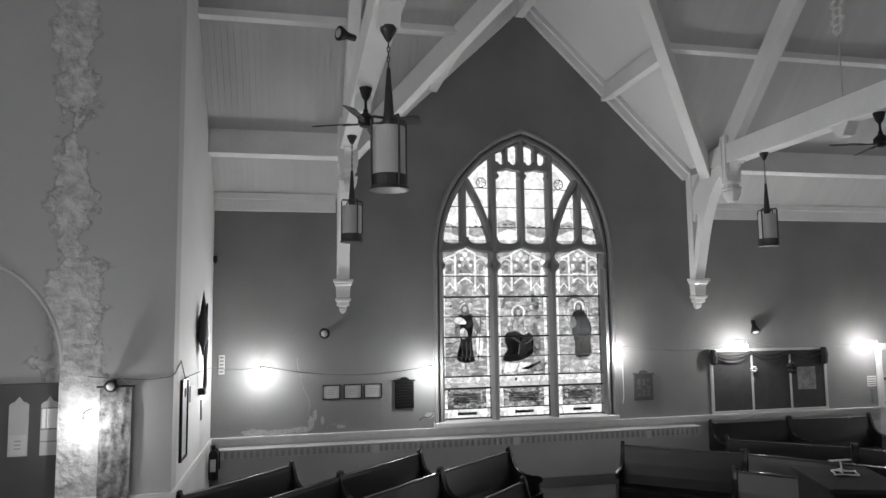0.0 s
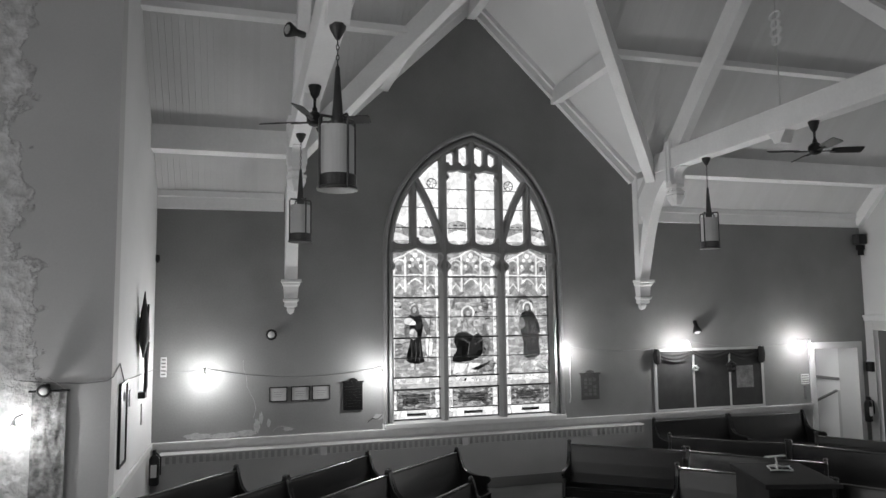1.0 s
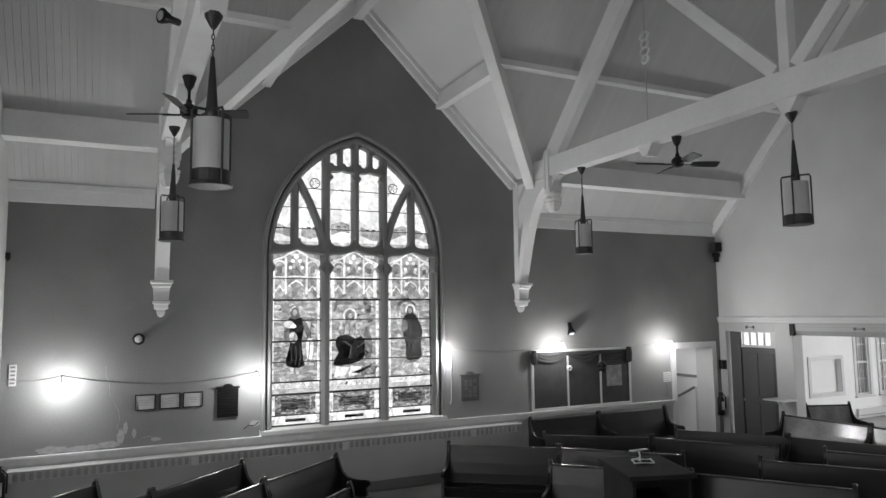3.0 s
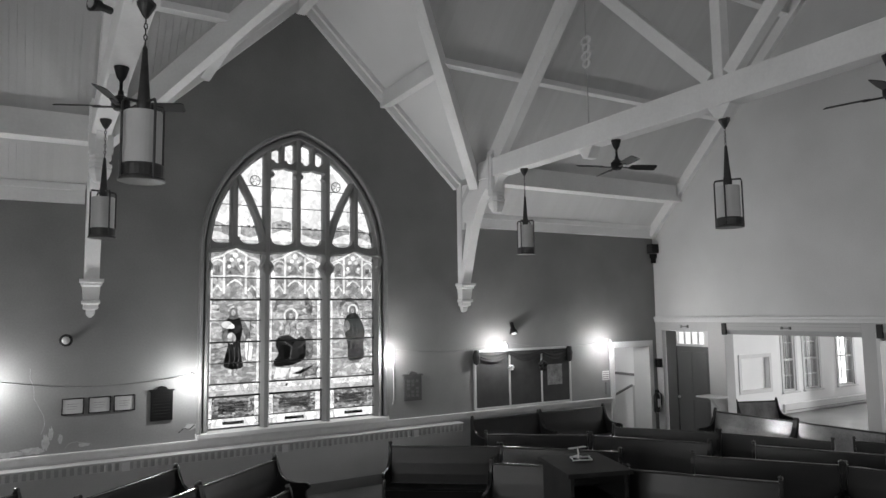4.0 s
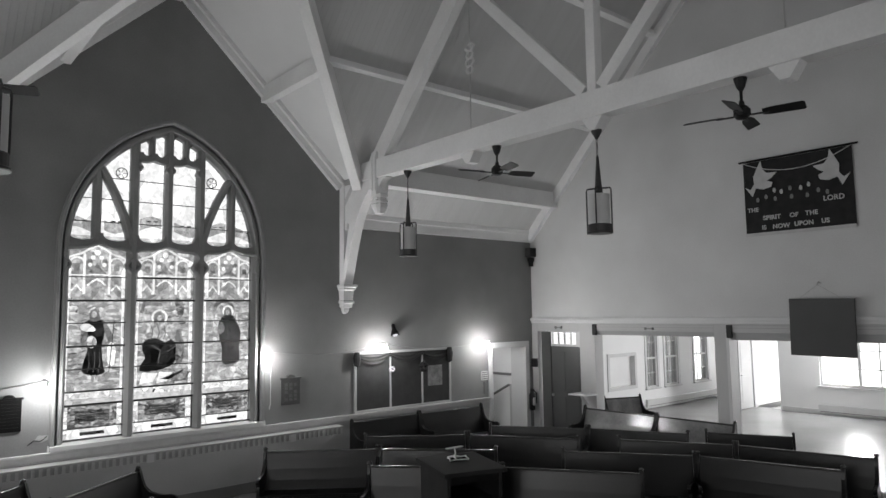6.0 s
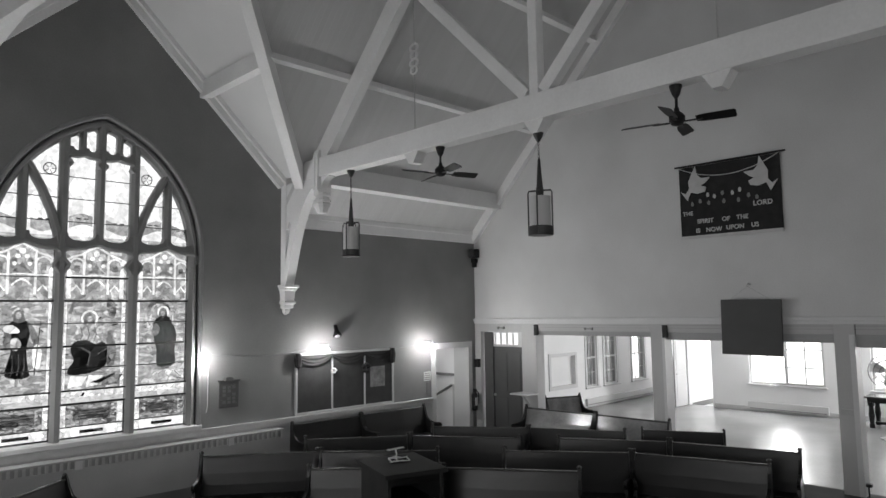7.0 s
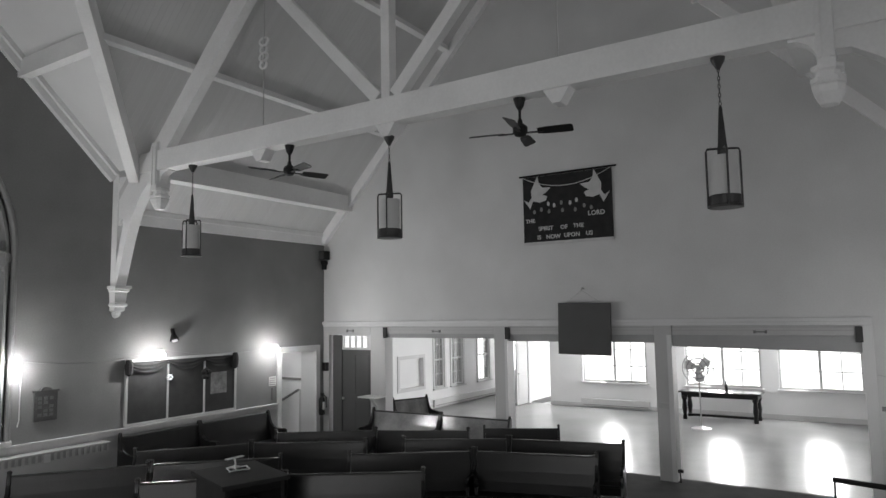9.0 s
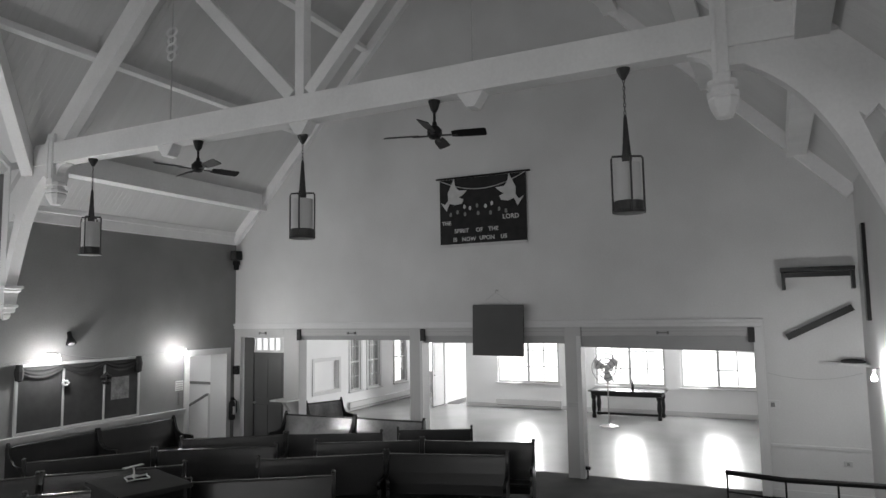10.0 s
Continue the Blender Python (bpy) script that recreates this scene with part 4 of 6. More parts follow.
# ---- the stained glass window ----
def church_window():
    t = thing("window_1", (0, YN, 0), "tall pointed stained glass window with grey stone tracery", "window", "", "structure")
    yb = 0.16
    n = 32
    cx = (WX0 + WX1) / 2

    def arch_pts(inset):
        xs = [WX0 + inset + (WX1 - WX0 - 2 * inset) * (0.5 - 0.5 * math.cos(math.pi * i / n)) for i in range(n + 1)]
        return [(WX0 + inset, WSILL)] + [(x, arch_z(x, inset)) for x in xs] + [(WX1 - inset, WSILL)]

    def bar(name, pts, w, d=0.16, y=yb - 0.04, label=""):
        return part(name, sweep(bmesh.new(), [(x, y, z) for x, z in pts], w, d), M_STONE, t, label)

    bar("outer_moulding", arch_pts(-0.03), 0.075, 0.07, -0.02)
    bar("jamb_roll", arch_pts(0.035), 0.045, 0.06, 0.05)
    bar("jamb", arch_pts(0.06), 0.15, 0.2, 0.12)
    m1, mc, m2 = 0.975, 1.515, 2.05
    lights = [(0.06, 0.9), (1.05, 1.95), (2.13, 3.02)]
    for m in (m1, m2):
        bar("mullion", [(m, WSILL), (m, 4.2)], 0.14, 0.2)
    bar("mullion", [(mc, 4.05), (mc, arch_z(mc) - 0.05)], 0.125, 0.18)

    def ogee(a, b, z0, z1, shoulder):
        mid, hw = (a + b) / 2, (b - a) / 2
        half = [(-1.0, 0.0), (-0.96, 0.1), (-0.87, 0.2), (-0.85, 0.3), (-0.93, 0.41), (-1.02, 0.5), (-1.04, 0.62), (-1.0, 0.73), (-0.9, 0.8), (-0.75, 0.83), (-0.56, 0.83), (-0.4, 0.86), (-0.2, 0.93), (0.0, 1.0)]
        pts = [(mid + u * hw, z0 + (z1 - z0) * v) for u, v in half]
        return pts + [(2 * mid - x, z) for x, z in pts[-2::-1]]

    def head(a, b, z0, z1, top, rise, bead):
        """Stone head of a light: ogee below, scooped sills of the lights above."""
        low = ogee(a - 0.05, b + 0.05, z0, z1, 0)
        mid = (a + b) / 2
        up = [(b + 0.09, top + rise)]
        for x1, x0 in ((b, mid + 0.05), (mid - 0.05, a)):
            up += [((x0 + x1) / 2 + (x1 - x0) / 2 * math.cos(q), top + rise * (1 - math.sin(q) ** 0.7)) for q in (math.pi * k / 10 for k in range(11))]
        up.append((a - 0.09, top + rise))
        bm = bmesh.new()
        prism(bm, [(a - 0.09, z0)] + low + [(b + 0.09, z0)] + up, 1, yb - 0.1, yb + 0.04)
        part("light_head", bm, M_STONE, t)
        bar("head_bead", low, bead, 0.1, yb - 0.1)

    for a, b in lights:
        head(a, b, 3.62, 4.08, 4.12, 0.12, 0.06)
    for s in (-1, 1):
        def X(x):
            return x if s < 0 else 2 * mc - x
        bar("tracery_bar", [(X(0.44), 4.08), (X(0.44), arch_z(0.44) - 0.03)], 0.125)
        bar("tracery_bar", [(X(0.4), 5.4), (X(0.53), 5.2), (X(0.69), 4.9), (X(0.83), 4.56), (X(0.92), 4.25), (X(0.95), 4.08)], 0.12)
        bar("tracery_bar", [(X(m1 + 0.01), 4.2), (X(m1 + 0.01), arch_z(m1) - 0.02)], 0.135)
    for a, b in ((1.09, 1.43), (1.6, 1.94)):
        head(a, b, 5.28, 5.47, 5.54, 0.05, 0.045)
    for x in (1.24, 1.79):
        bar("tracery_bar", [(x, 5.52), (x, arch_z(x) - 0.03)], 0.09)
    # rounded heads and feet of the four small top lights, and the roundels beside them
    for xa, xb in ((1.05, 1.2), (1.28, 1.455), (1.575, 1.75), (1.83, 1.98)):
        xm, hw = (xa + xb) / 2, (xb - xa) / 2
        zt = min(arch_z(xa), arch_z(xb)) - 0.14
        for z0, up in ((5.56, -1), (zt, 1)):
            bar("small_arch", [(xm + hw * math.cos(q), z0 + up * 0.05 * math.sin(q)) for q in (math.pi * k / 8 for k in range(9))], 0.04, 0.1)
    for xr in (0.79, 2 * mc - 0.79):
        part("roundel", sweep(bmesh.new(), [(xr + 0.085 * math.cos(q), yb - 0.012, 5.22 + 0.085 * math.sin(q)) for q in (2 * math.pi * k / 20 for k in range(21))], 0.014, 0.012), M_LEAD, t)
        for k in range(5):
            q = 2 * math.pi * k / 5
            part("roundel_lead", tube(bmesh.new(), [(xr + 0.02 * math.cos(q), yb - 0.012, 5.22 + 0.02 * math.sin(q)), (xr + 0.085 * math.cos(q), yb - 0.012, 5.22 + 0.085 * math.sin(q))], 0.006, 5), M_LEAD, t)

    # glass
    def pane(name, x0, x1, z0, z1, m, dy=0.0, label=""):
        bm = bmesh.new()
        bm.faces.new([bm.verts.new(p) for p in ((x0, yb + dy, z0), (x1, yb + dy, z0), (x1, yb + dy, z1), (x0, yb + dy, z1))])
        return part(name, bm, m, t, label)

    def came(x0, x1, z, w=0.012):
        part("saddle_bar", boxes((x0, x1, yb - 0.03, yb - 0.012, z - w, z + w)), M_LEAD, t)

    for k, (a, b) in enumerate(lights):
        a, b = a - 0.02, b + 0.02
        pane("inscription_pane", a + 0.1, b - 0.1, 1.3, 1.62, M_G_DARK, label="dark inscribed stained glass")
        pane("pane", a, a + 0.1, 1.14, 1.62, M_G_BORDER)
        pane("pane", b - 0.1, b, 1.14, 1.62, M_G_BORDER)
        pane("pane", a + 0.1, b - 0.1, 1.14, 1.3, M_G_PALE)
        part("writing_bar", boxes(((a + b) / 2 - 0.17, (a + b) / 2 + 0.17, yb - 0.012, yb - 0.008, 1.19, 1.24)), M_G_DARK, t)
        pane("pane", a, b, 1.62, 1.73, M_G_PLAIN)
        pane("pane", a, b, 1.73, 1.82, M_G_BORDER)
        pane("pane", a, a + 0.06, 1.82, 3.4, M_G_BORDER)
        pane("pane", b - 0.06, b, 1.82, 3.4, M_G_BORDER)
        for z0, z1 in ((1.82, 2.17), (2.17, 2.51), (2.51, 2.86), (2.86, 3.2)):
            pane("pane", a + 0.06, b - 0.06, z0, z1, M_G_PALE)
        pane("pane", a + 0.06, b - 0.06, 3.2, 3.4, M_G_PALE)
        pane("canopy_pane", a, b, 3.4, 4.2, M_G_PALE, label="patterned canopy glass")
        for z, w in ((1.3, 0.008), (1.64, 0.016), (1.84, 0.013), (2.17, 0.008), (2.51, 0.014), (2.86, 0.008), (3.2, 0.015), (3.56, 0.014 if k == 1 else 0.006)):
            came(a - 0.02, b + 0.02, z, w)
        part("casement_edge", boxes((a, a + 0.018, yb - 0.03, yb - 0.01, 1.13, 1.62), (b - 0.018, b, yb - 0.03, yb - 0.01, 1.13, 1.62), (a, b, yb - 0.03, yb - 0.01, 1.13, 1.15)), M_LEAD, t)
        pane("inscription_panel", a + 0.2, b - 0.2, 1.39, 1.55, M_G_PLAIN, -0.006, "pale lettered glass panel")
        for j in range(4):
            w = 0.34 + 0.05 * ((j * 7 + k * 3) % 3)
            part("writing_bar", boxes(((a + b) / 2 - w / 2, (a + b) / 2 + w / 2, yb - 0.012, yb - 0.008, 1.405 + 0.038 * j, 1.415 + 0.038 * j)), M_LEAD, t)
    # plain robe-like shapes of dark glass, built up of pieces with folds
    cut = []

    def spans(poly, z):
        xs = sorted(ax + (bx - ax) * (z - az) / (bz - az) for (ax, az), (bx, bz) in zip(poly, poly[1:] + poly[:1]) if (az > z) != (bz > z))
        return list(zip(xs[::2], xs[1::2]))

    def rows(name, poly, over, m, label, step=0.01):
        """A piece of glass in thin rows, cut away where later pieces lie."""
        bm = bmesh.new()
        z = math.floor(min(p[1] for p in poly) / step) * step
        top = max(p[1] for p in poly)
        while z < top:
            zm = z + step / 2
            gaps = sorted(g for q in over for g in spans(q, zm))
            for x0, x1 in spans(poly, zm):
                p = x0
                for g0, g1 in gaps + [(x1, x1)]:
                    if g1 < p:
                        continue
                    if g0 > p:
                        e = min(g0, x1)
                        if e > p:
                            bm.faces.new([bm.verts.new(v) for v in ((p, yb - 0.002, z), (e, yb - 0.002, z), (e, yb - 0.002, z + step), (p, yb - 0.002, z + step))])
                    p = max(p, g1)
                    if p >= x1:
                        break
            z += step
        if bm.faces:
            part(name, bm, m, t, label)
        else:
            bm.free()

    def smooth(pts):
        out = []
        n = len(pts)
        for i in range(n):
            p0, p1, p2, p3 = (Vector(pts[(i + d) % n]) for d in (-1, 0, 1, 2))
            for u in (0.0, 0.34, 0.67):
                out.append(tuple(0.5 * (2 * p1 + (p2 - p0) * u + (2 * p0 - 5 * p1 + 4 * p2 - p3) * u * u + (3 * p1 - p0 - 3 * p2 + p3) * u ** 3)))
        return out

    def shape(pts, m, x0, dy, soft=False):
        cut.append(([(x0 + x, z) for x, z in (smooth(pts) if soft else pts)], m, dy))

    def disc(x0, z0, r, m, dy=0.006, tall=1.15, name=None):
        shape([(r * math.cos(a), z0 + tall * r * math.sin(a)) for a in (2 * math.pi * i / 18 for i in range(18))], m, x0, dy)

    def ribbon(x0, pts, w, m, dy):
        """A band of glass along a line."""
        left, right = [], []
        for i, p in enumerate(pts):
            d = (Vector(pts[min(i + 1, len(pts) - 1)]) - Vector(pts[max(i - 1, 0)])).normalized()
            s = Vector((-d.y, d.x)) * w / 2
            left.append(tuple(Vector(p) + s))
            right.append(tuple(Vector(p) - s))
        shape(left + right[::-1], m, x0, dy)

    # shepherd-like shape
    x = 0.48
    shape([(-0.15, 2.84), (-0.05, 2.92), (0.1, 2.9), (0.14, 2.75), (0.1, 2.5), (0.13, 2.2), (0.15, 2.1), (0.0, 2.07), (-0.16, 2.12), (-0.14, 2.3), (-0.1, 2.45), (-0.12, 2.6)], M_G_ROBE, x, 0.004, True)
    shape([(0.1, 2.9), (0.19, 2.8), (0.25, 2.64), (0.2, 2.56), (0.14, 2.7)], M_G_MID, x, 0.006, True)
    shape([(-0.15, 2.84), (-0.2, 2.7), (-0.19, 2.55), (-0.12, 2.52), (-0.1, 2.7)], M_G_MID, x, 0.006, True)
    shape([(-0.2, 2.82), (-0.12, 2.86), (-0.02, 2.8), (0.0, 2.74), (-0.1, 2.73), (-0.19, 2.76)], M_G_PALE, x, 0.008, True)
    shape([(-0.1, 2.64), (-0.02, 2.66), (0.03, 2.56), (-0.03, 2.48), (-0.1, 2.52)], M_G_PINK, x, 0.008, True)
    for q in (-0.08, 0.0, 0.07):
        ribbon(x, [(q, 2.42), (q + 0.01, 2.25), (q - 0.01, 2.12)], 0.014, M_G_FOLD, 0.008)
    disc(x - 0.02, 3.0, 0.085, M_G_PINK, 0.004)
    shape([(-0.07, 3.04), (-0.02, 3.07), (0.04, 3.04), (0.06, 2.9), (-0.08, 2.9)], M_G_MID, x, 0.006, True)
    disc(x - 0.02, 2.99, 0.036, M_G_FIELD, 0.008, 1.35)
    shape([(0.18, 2.5), (0.24, 2.56), (0.3, 2.46), (0.29, 2.3), (0.27, 2.2), (0.2, 2.22), (0.18, 2.35)], M_G_PALE, x, 0.007, True)
    ribbon(x, [(0.27, 2.9), (0.21, 2.1)], 0.012, M_G_ROBE, 0.009)
    for q in (-0.06, 0.04):
        shape([(q - 0.03, 2.06), (q + 0.03, 2.07), (q + 0.02, 1.97), (q - 0.04, 1.96)], M_G_PINK, x, 0.005)
    # seated shape with a small one beside it
    x = 1.5
    disc(x - 0.075, 2.93, 0.125, M_G_PALE, 0.004, 1.05)
    disc(x - 0.075, 2.93, 0.095, M_G_FIELD, 0.005, 1.05)
    shape([(-0.14, 2.98), (-0.075, 3.01), (-0.02, 2.97), (0.0, 2.82), (-0.15, 2.82)], M_G_MID, x, 0.006, True)
    disc(x - 0.07, 2.92, 0.038, M_G_FIELD, 0.008, 1.3)
    shape([(-0.28, 2.6), (-0.25, 2.78), (-0.15, 2.85), (0.0, 2.84), (0.1, 2.72), (0.27, 2.68), (0.28, 2.6), (0.1, 2.56), (-0.1, 2.54)], M_G_GROUND, x, 0.006, True)
    for q in (-0.2, -0.1, 0.0):
        ribbon(x, [(q, 2.8), (q + 0.03, 2.68), (q, 2.58)], 0.016, M_G_MID, 0.008)
    shape([(-0.3, 2.56), (-0.12, 2.6), (0.02, 2.53), (0.12, 2.57), (0.22, 2.48), (0.31, 2.42), (0.31, 2.32), (0.22, 2.28), (0.15, 2.17), (0.02, 2.11), (-0.12, 2.08), (-0.34, 2.08), (-0.36, 2.16), (-0.28, 2.3), (-0.33, 2.42)], M_G_ROBE, x, 0.007, True)
    ribbon(x, [(-0.2, 2.5), (-0.05, 2.4), (-0.08, 2.2)], 0.02, M_G_FOLD, 0.009)
    ribbon(x, [(0.2, 2.46), (0.06, 2.38)], 0.02, M_G_FOLD, 0.009)
    disc(x + 0.24, 2.68, 0.045, M_G_MID, 0.009, 1.2)
    shape([(0.18, 2.62), (0.28, 2.62), (0.33, 2.45), (0.3, 2.2), (0.2, 2.2), (0.2, 2.45)], M_G_MID, x, 0.008, True)
    shape([(0.17, 3.24), (0.2, 3.0), (0.27, 2.92), (0.32, 3.05), (0.28, 3.2)], M_G_DARK, x, 0.004, True)
    ribbon(x, [(-0.36, 3.0), (-0.3, 3.2), (-0.15, 3.3)], 0.05, M_G_MID, 0.003)
    for q, w in ((-0.36, 0.2), (-0.1, 0.16), (0.12, 0.24)):
        shape([(q, 1.88), (q + w, 1.9), (q + w + 0.08, 2.04), (q + 0.04, 2.06)], M_G_PALE if q < 0 else M_G_MID, x, 0.003)
    shape([(-0.05, 1.94), (0.12, 2.0), (0.34, 2.08), (0.3, 2.03), (0.1, 1.93)], M_G_ROBE, x, 0.009)
    # standing shape before a dark arch
    x = 2.57
    ribbon(x, [(-0.08 + 0.16 * math.cos(a), 3.03 + 0.17 * math.sin(a)) for a in (math.pi * k / 12 for k in range(13))], 0.07, M_G_DARK, 0.003)
    for q in (-0.26, 0.1):
        shape([(q, 2.4), (q + 0.07, 2.4), (q + 0.07, 3.0), (q, 3.0)], M_G_PINK, x, 0.002)
    disc(x, 3.02, 0.1, M_G_PALE, 0.005, 1.05)
    shape([(-0.06, 3.06), (0.0, 3.09), (0.05, 3.05), (0.06, 2.92), (-0.07, 2.92)], M_G_MID, x, 0.006, True)
    disc(x - 0.005, 3.0, 0.034, M_G_FIELD, 0.008, 1.35)
    shape([(-0.17, 2.78), (-0.11, 2.91), (0.03, 2.97), (0.13, 2.88), (0.23, 2.64), (0.2, 2.4), (0.21, 2.16), (0.06, 2.12), (-0.09, 2.14), (-0.1, 2.4), (-0.15, 2.6)], M_G_ROBE, x, 0.007, True)
    shape([(-0.18, 2.74), (-0.12, 2.84), (-0.05, 2.74), (-0.1, 2.64), (-0.17, 2.64)], M_G_MID, x, 0.009, True)
    shape([(-0.1, 2.34), (0.0, 2.22), (0.1, 2.24), (0.12, 2.08), (-0.06, 2.06)], M_G_MID, x, 0.006)
    for q in (-0.02, 0.06, 0.12):
        ribbon(x, [(q, 2.8), (q + 0.03, 2.6), (q - 0.02, 2.32)], 0.014, M_G_FOLD, 0.009)
    shape([(-0.38, 1.96), (-0.1, 2.06), (0.2, 2.06), (0.36, 2.0), (0.36, 1.9), (-0.38, 1.88)], M_G_PINK, x, 0.003)

    # canopies of pale glass over a darker ground, alike in the three lights
    for a, b in lights:
        x = (a + b) / 2
        for s in (-1, 1):
            for u0, u1, z0, z1 in ((0.355, 0.42, 3.24, 3.66), (0.16, 0.195, 3.3, 3.9)):
                shape([(s * u0, z0), (s * u1, z0), (s * u1, z1), (s * (u0 + u1) / 2, z1 + 0.06), (s * u0, z1)], M_G_PALE, x, 0.006)
            ribbon(x, [(s * 0.35, 3.35), (s * 0.28, 3.44), (s * 0.21, 3.35)], 0.024, M_G_PALE, 0.007)
            ribbon(x, [(s * 0.13, 3.43), (s * 0.07, 3.49), (0.0, 3.53)], 0.026, M_G_PALE, 0.008)
            ribbon(x, [(s * 0.42, 3.59), (s * 0.2, 3.59), (0.0, 3.6)], 0.022, M_G_PALE, 0.008)
            ribbon(x, [(s * (0.28 + 0.1 * math.cos(q)), 3.77 + 0.09 * math.sin(q)) for q in (math.pi * k / 10 for k in range(11))], 0.026, M_G_PALE, 0.008)
            ribbon(x, [(s * 0.45, 3.72), (s * 0.44, 3.83), (s * 0.34, 3.88), (s * 0.22, 3.92), (s * 0.1, 4.0), (0.0, 4.05)], 0.03, M_G_PALE, 0.009)
            disc(x + s * 0.4, 3.8, 0.04, M_G_PALE, 0.008, 1.0)
            disc(x + s * 0.06, 3.86, 0.035, M_G_PALE, 0.008, 1.0)
            disc(x + s * 0.1, 3.75, 0.03, M_G_PALE, 0.008, 1.0)
            shape([(s * 0.24, 3.66), (s * 0.32, 3.66), (s * 0.32, 3.75), (s * 0.24, 3.75)], M_G_MID, x, 0.006)
            shape([(s * 0.06, 3.78), (s * 0.14, 3.78), (s * 0.14, 3.84), (s * 0.08, 3.84)], M_G_MID, x, 0.006)
        disc(x, 3.94, 0.045, M_G_PALE, 0.009, 1.0)
        shape([(-0.13, 3.63), (0.13, 3.63), (0.05, 3.7), (0.0, 3.78), (-0.05, 3.7)], M_G_MID, x, 0.007)
    cut.sort(key=lambda c: c[2])
    outlines = [c[0] for c in cut]
    for i, (poly, m, dy) in enumerate(cut):
        if m is not M_G_PALE:
            rows("glass_figure_shape", poly, outlines[i + 1:], m, "plain stained glass shape")
    for a, b in lights:
        rows("scene_glass", [(a + 0.05, 1.83), (b - 0.05, 1.83), (b - 0.05, 3.2), (a + 0.05, 3.2)], outlines, M_G_FIELD, "streaked grey scenic glass")
        rows("canopy_ground", [(a - 0.01, 3.2), (b + 0.01, 3.2), (b + 0.01, 4.15), (a - 0.01, 4.15)], outlines, M_G_GROUND, "dark ground glass behind the canopy")
    # upper panes
    for x0, x1, z1 in ((-0.02, 0.46, 5.4), (0.46, 0.97, 5.9), (0.97, 1.515, 6.2), (1.515, 2.05, 6.2), (2.05, 2.58, 5.9), (2.58, 3.1, 5.4)):
        pane("tracery_pane", x0, x1, 4.02, z1, M_G_PALE, 0.004, "bright pale stained glass")
        for z in (4.42, 4.78, 5.12):
            came(x0, x1, z, 0.006)
    for a, b, z in ((0.04, 0.38, 4.28), (0.56, 0.88, 4.3), (1.08, 1.42, 4.34), (1.62, 1.96, 4.3), (2.18, 2.5, 4.32), (2.66, 2.98, 4.26)):
        rows("ribbon", [(a + (b - a) * k / 10, z + 0.05 * math.sin(0.5 + 0.3 * k + a * 5)) for k in range(11)] + [(a + (b - a) * k / 10, z + 0.17 + 0.05 * math.sin(0.8 + 0.3 * k + a * 5)) for k in range(10, -1, -1)], [], M_G_PLAIN, "grey scroll in the pale glass")
        for q in (0.3, 0.62):
            part("ribbon_mark", boxes((a + (b - a) * q, a + (b - a) * (q + 0.2), yb - 0.009, yb - 0.007, z + 0.13, z + 0.15)), M_G_MID, t)
    part("sill_board", boxes((WX0 - 0.06, WX1 + 0.06, -0.1, 0.2, 1.04, 1.11)), M_TRIM, t, bevel=0.01)
    part("inner_casing", boxes((WX0 - 0.08, WX0 - 0.01, -0.03, 0.001, 1.04, 1.12), (WX1 + 0.01, WX1 + 0.08, -0.03, 0.001, 1.04, 1.12)), M_TRIM, t)


church_window()


# ---- along the north wall ----
bm = boxes((XW, 8.62, YN - 0.035, YN, 0.92, 1.0), (XW, 8.62, YN - 0.07, YN, 1.0, 1.035))
setting("trim_chair_rail", bm, M_FELT, "white painted chair rail along the dark wall", "trim", bevel=0.006)
setting("trim_wainscot", boxes((XW, 8.62, YN - 0.012, YN + 0.001, 0.0, 0.92)), M_WAINSCOT, "grey painted wainscot below the chair rail", "trim")


def radiator_cover():
    t = thing("radiator_cover", (0, YN - 0.24, 0), "long painted radiator cover with a slotted grille", "radiator cover")
    x0, x1 = -3.52, 4.62
    part("front_panel", boxes((x0, x1, 0.0, 0.02, 0.17, 0.745)), M_WAINSCOT, t)
    part("base_rail", boxes((x0, x1, -0.012, 0.02, 0.0, 0.17)), M_DOOR, t, "dark base rail", bevel=0.004)
    part("top_board", boxes((x0 - 0.02, x1 + 0.02, -0.02, 0.226, 0.855, 0.885)), M_WAINSCOT, t, bevel=0.005)
    part("grille_back", boxes((x0, x1, 0.03, 0.035, 0.745, 0.855)), M_SHUTTER, t, "grey slots")
    part("side_panel", boxes((x0, x0 + 0.02, 0.02, 0.226, 0.0, 0.855)), M_WAINSCOT, t)
    part("side_panel", boxes((x1 - 0.02, x1, 0.02, 0.226, 0.0, 0.855)), M_WAINSCOT, t)
    slat = part("slat", boxes((-0.021, 0.021, 0.0, 0.02, 0.745, 0.855)), M_FELT, t)
    slat.location.x = x0 + 0.05
    for i in range(1, 86):
        s = slat.copy()
        scene.collection.objects.link(s)
        s.location.x = x0 + 0.05 + 0.095 * i
    for x in (-3.5, -1.12, 1.22, 3.62):
        part("grille_post", boxes((x - 0.05, x + 0.05, -0.012, 0.022, 0.73, 0.862)), M_TRIM, t)


radiator_cover()


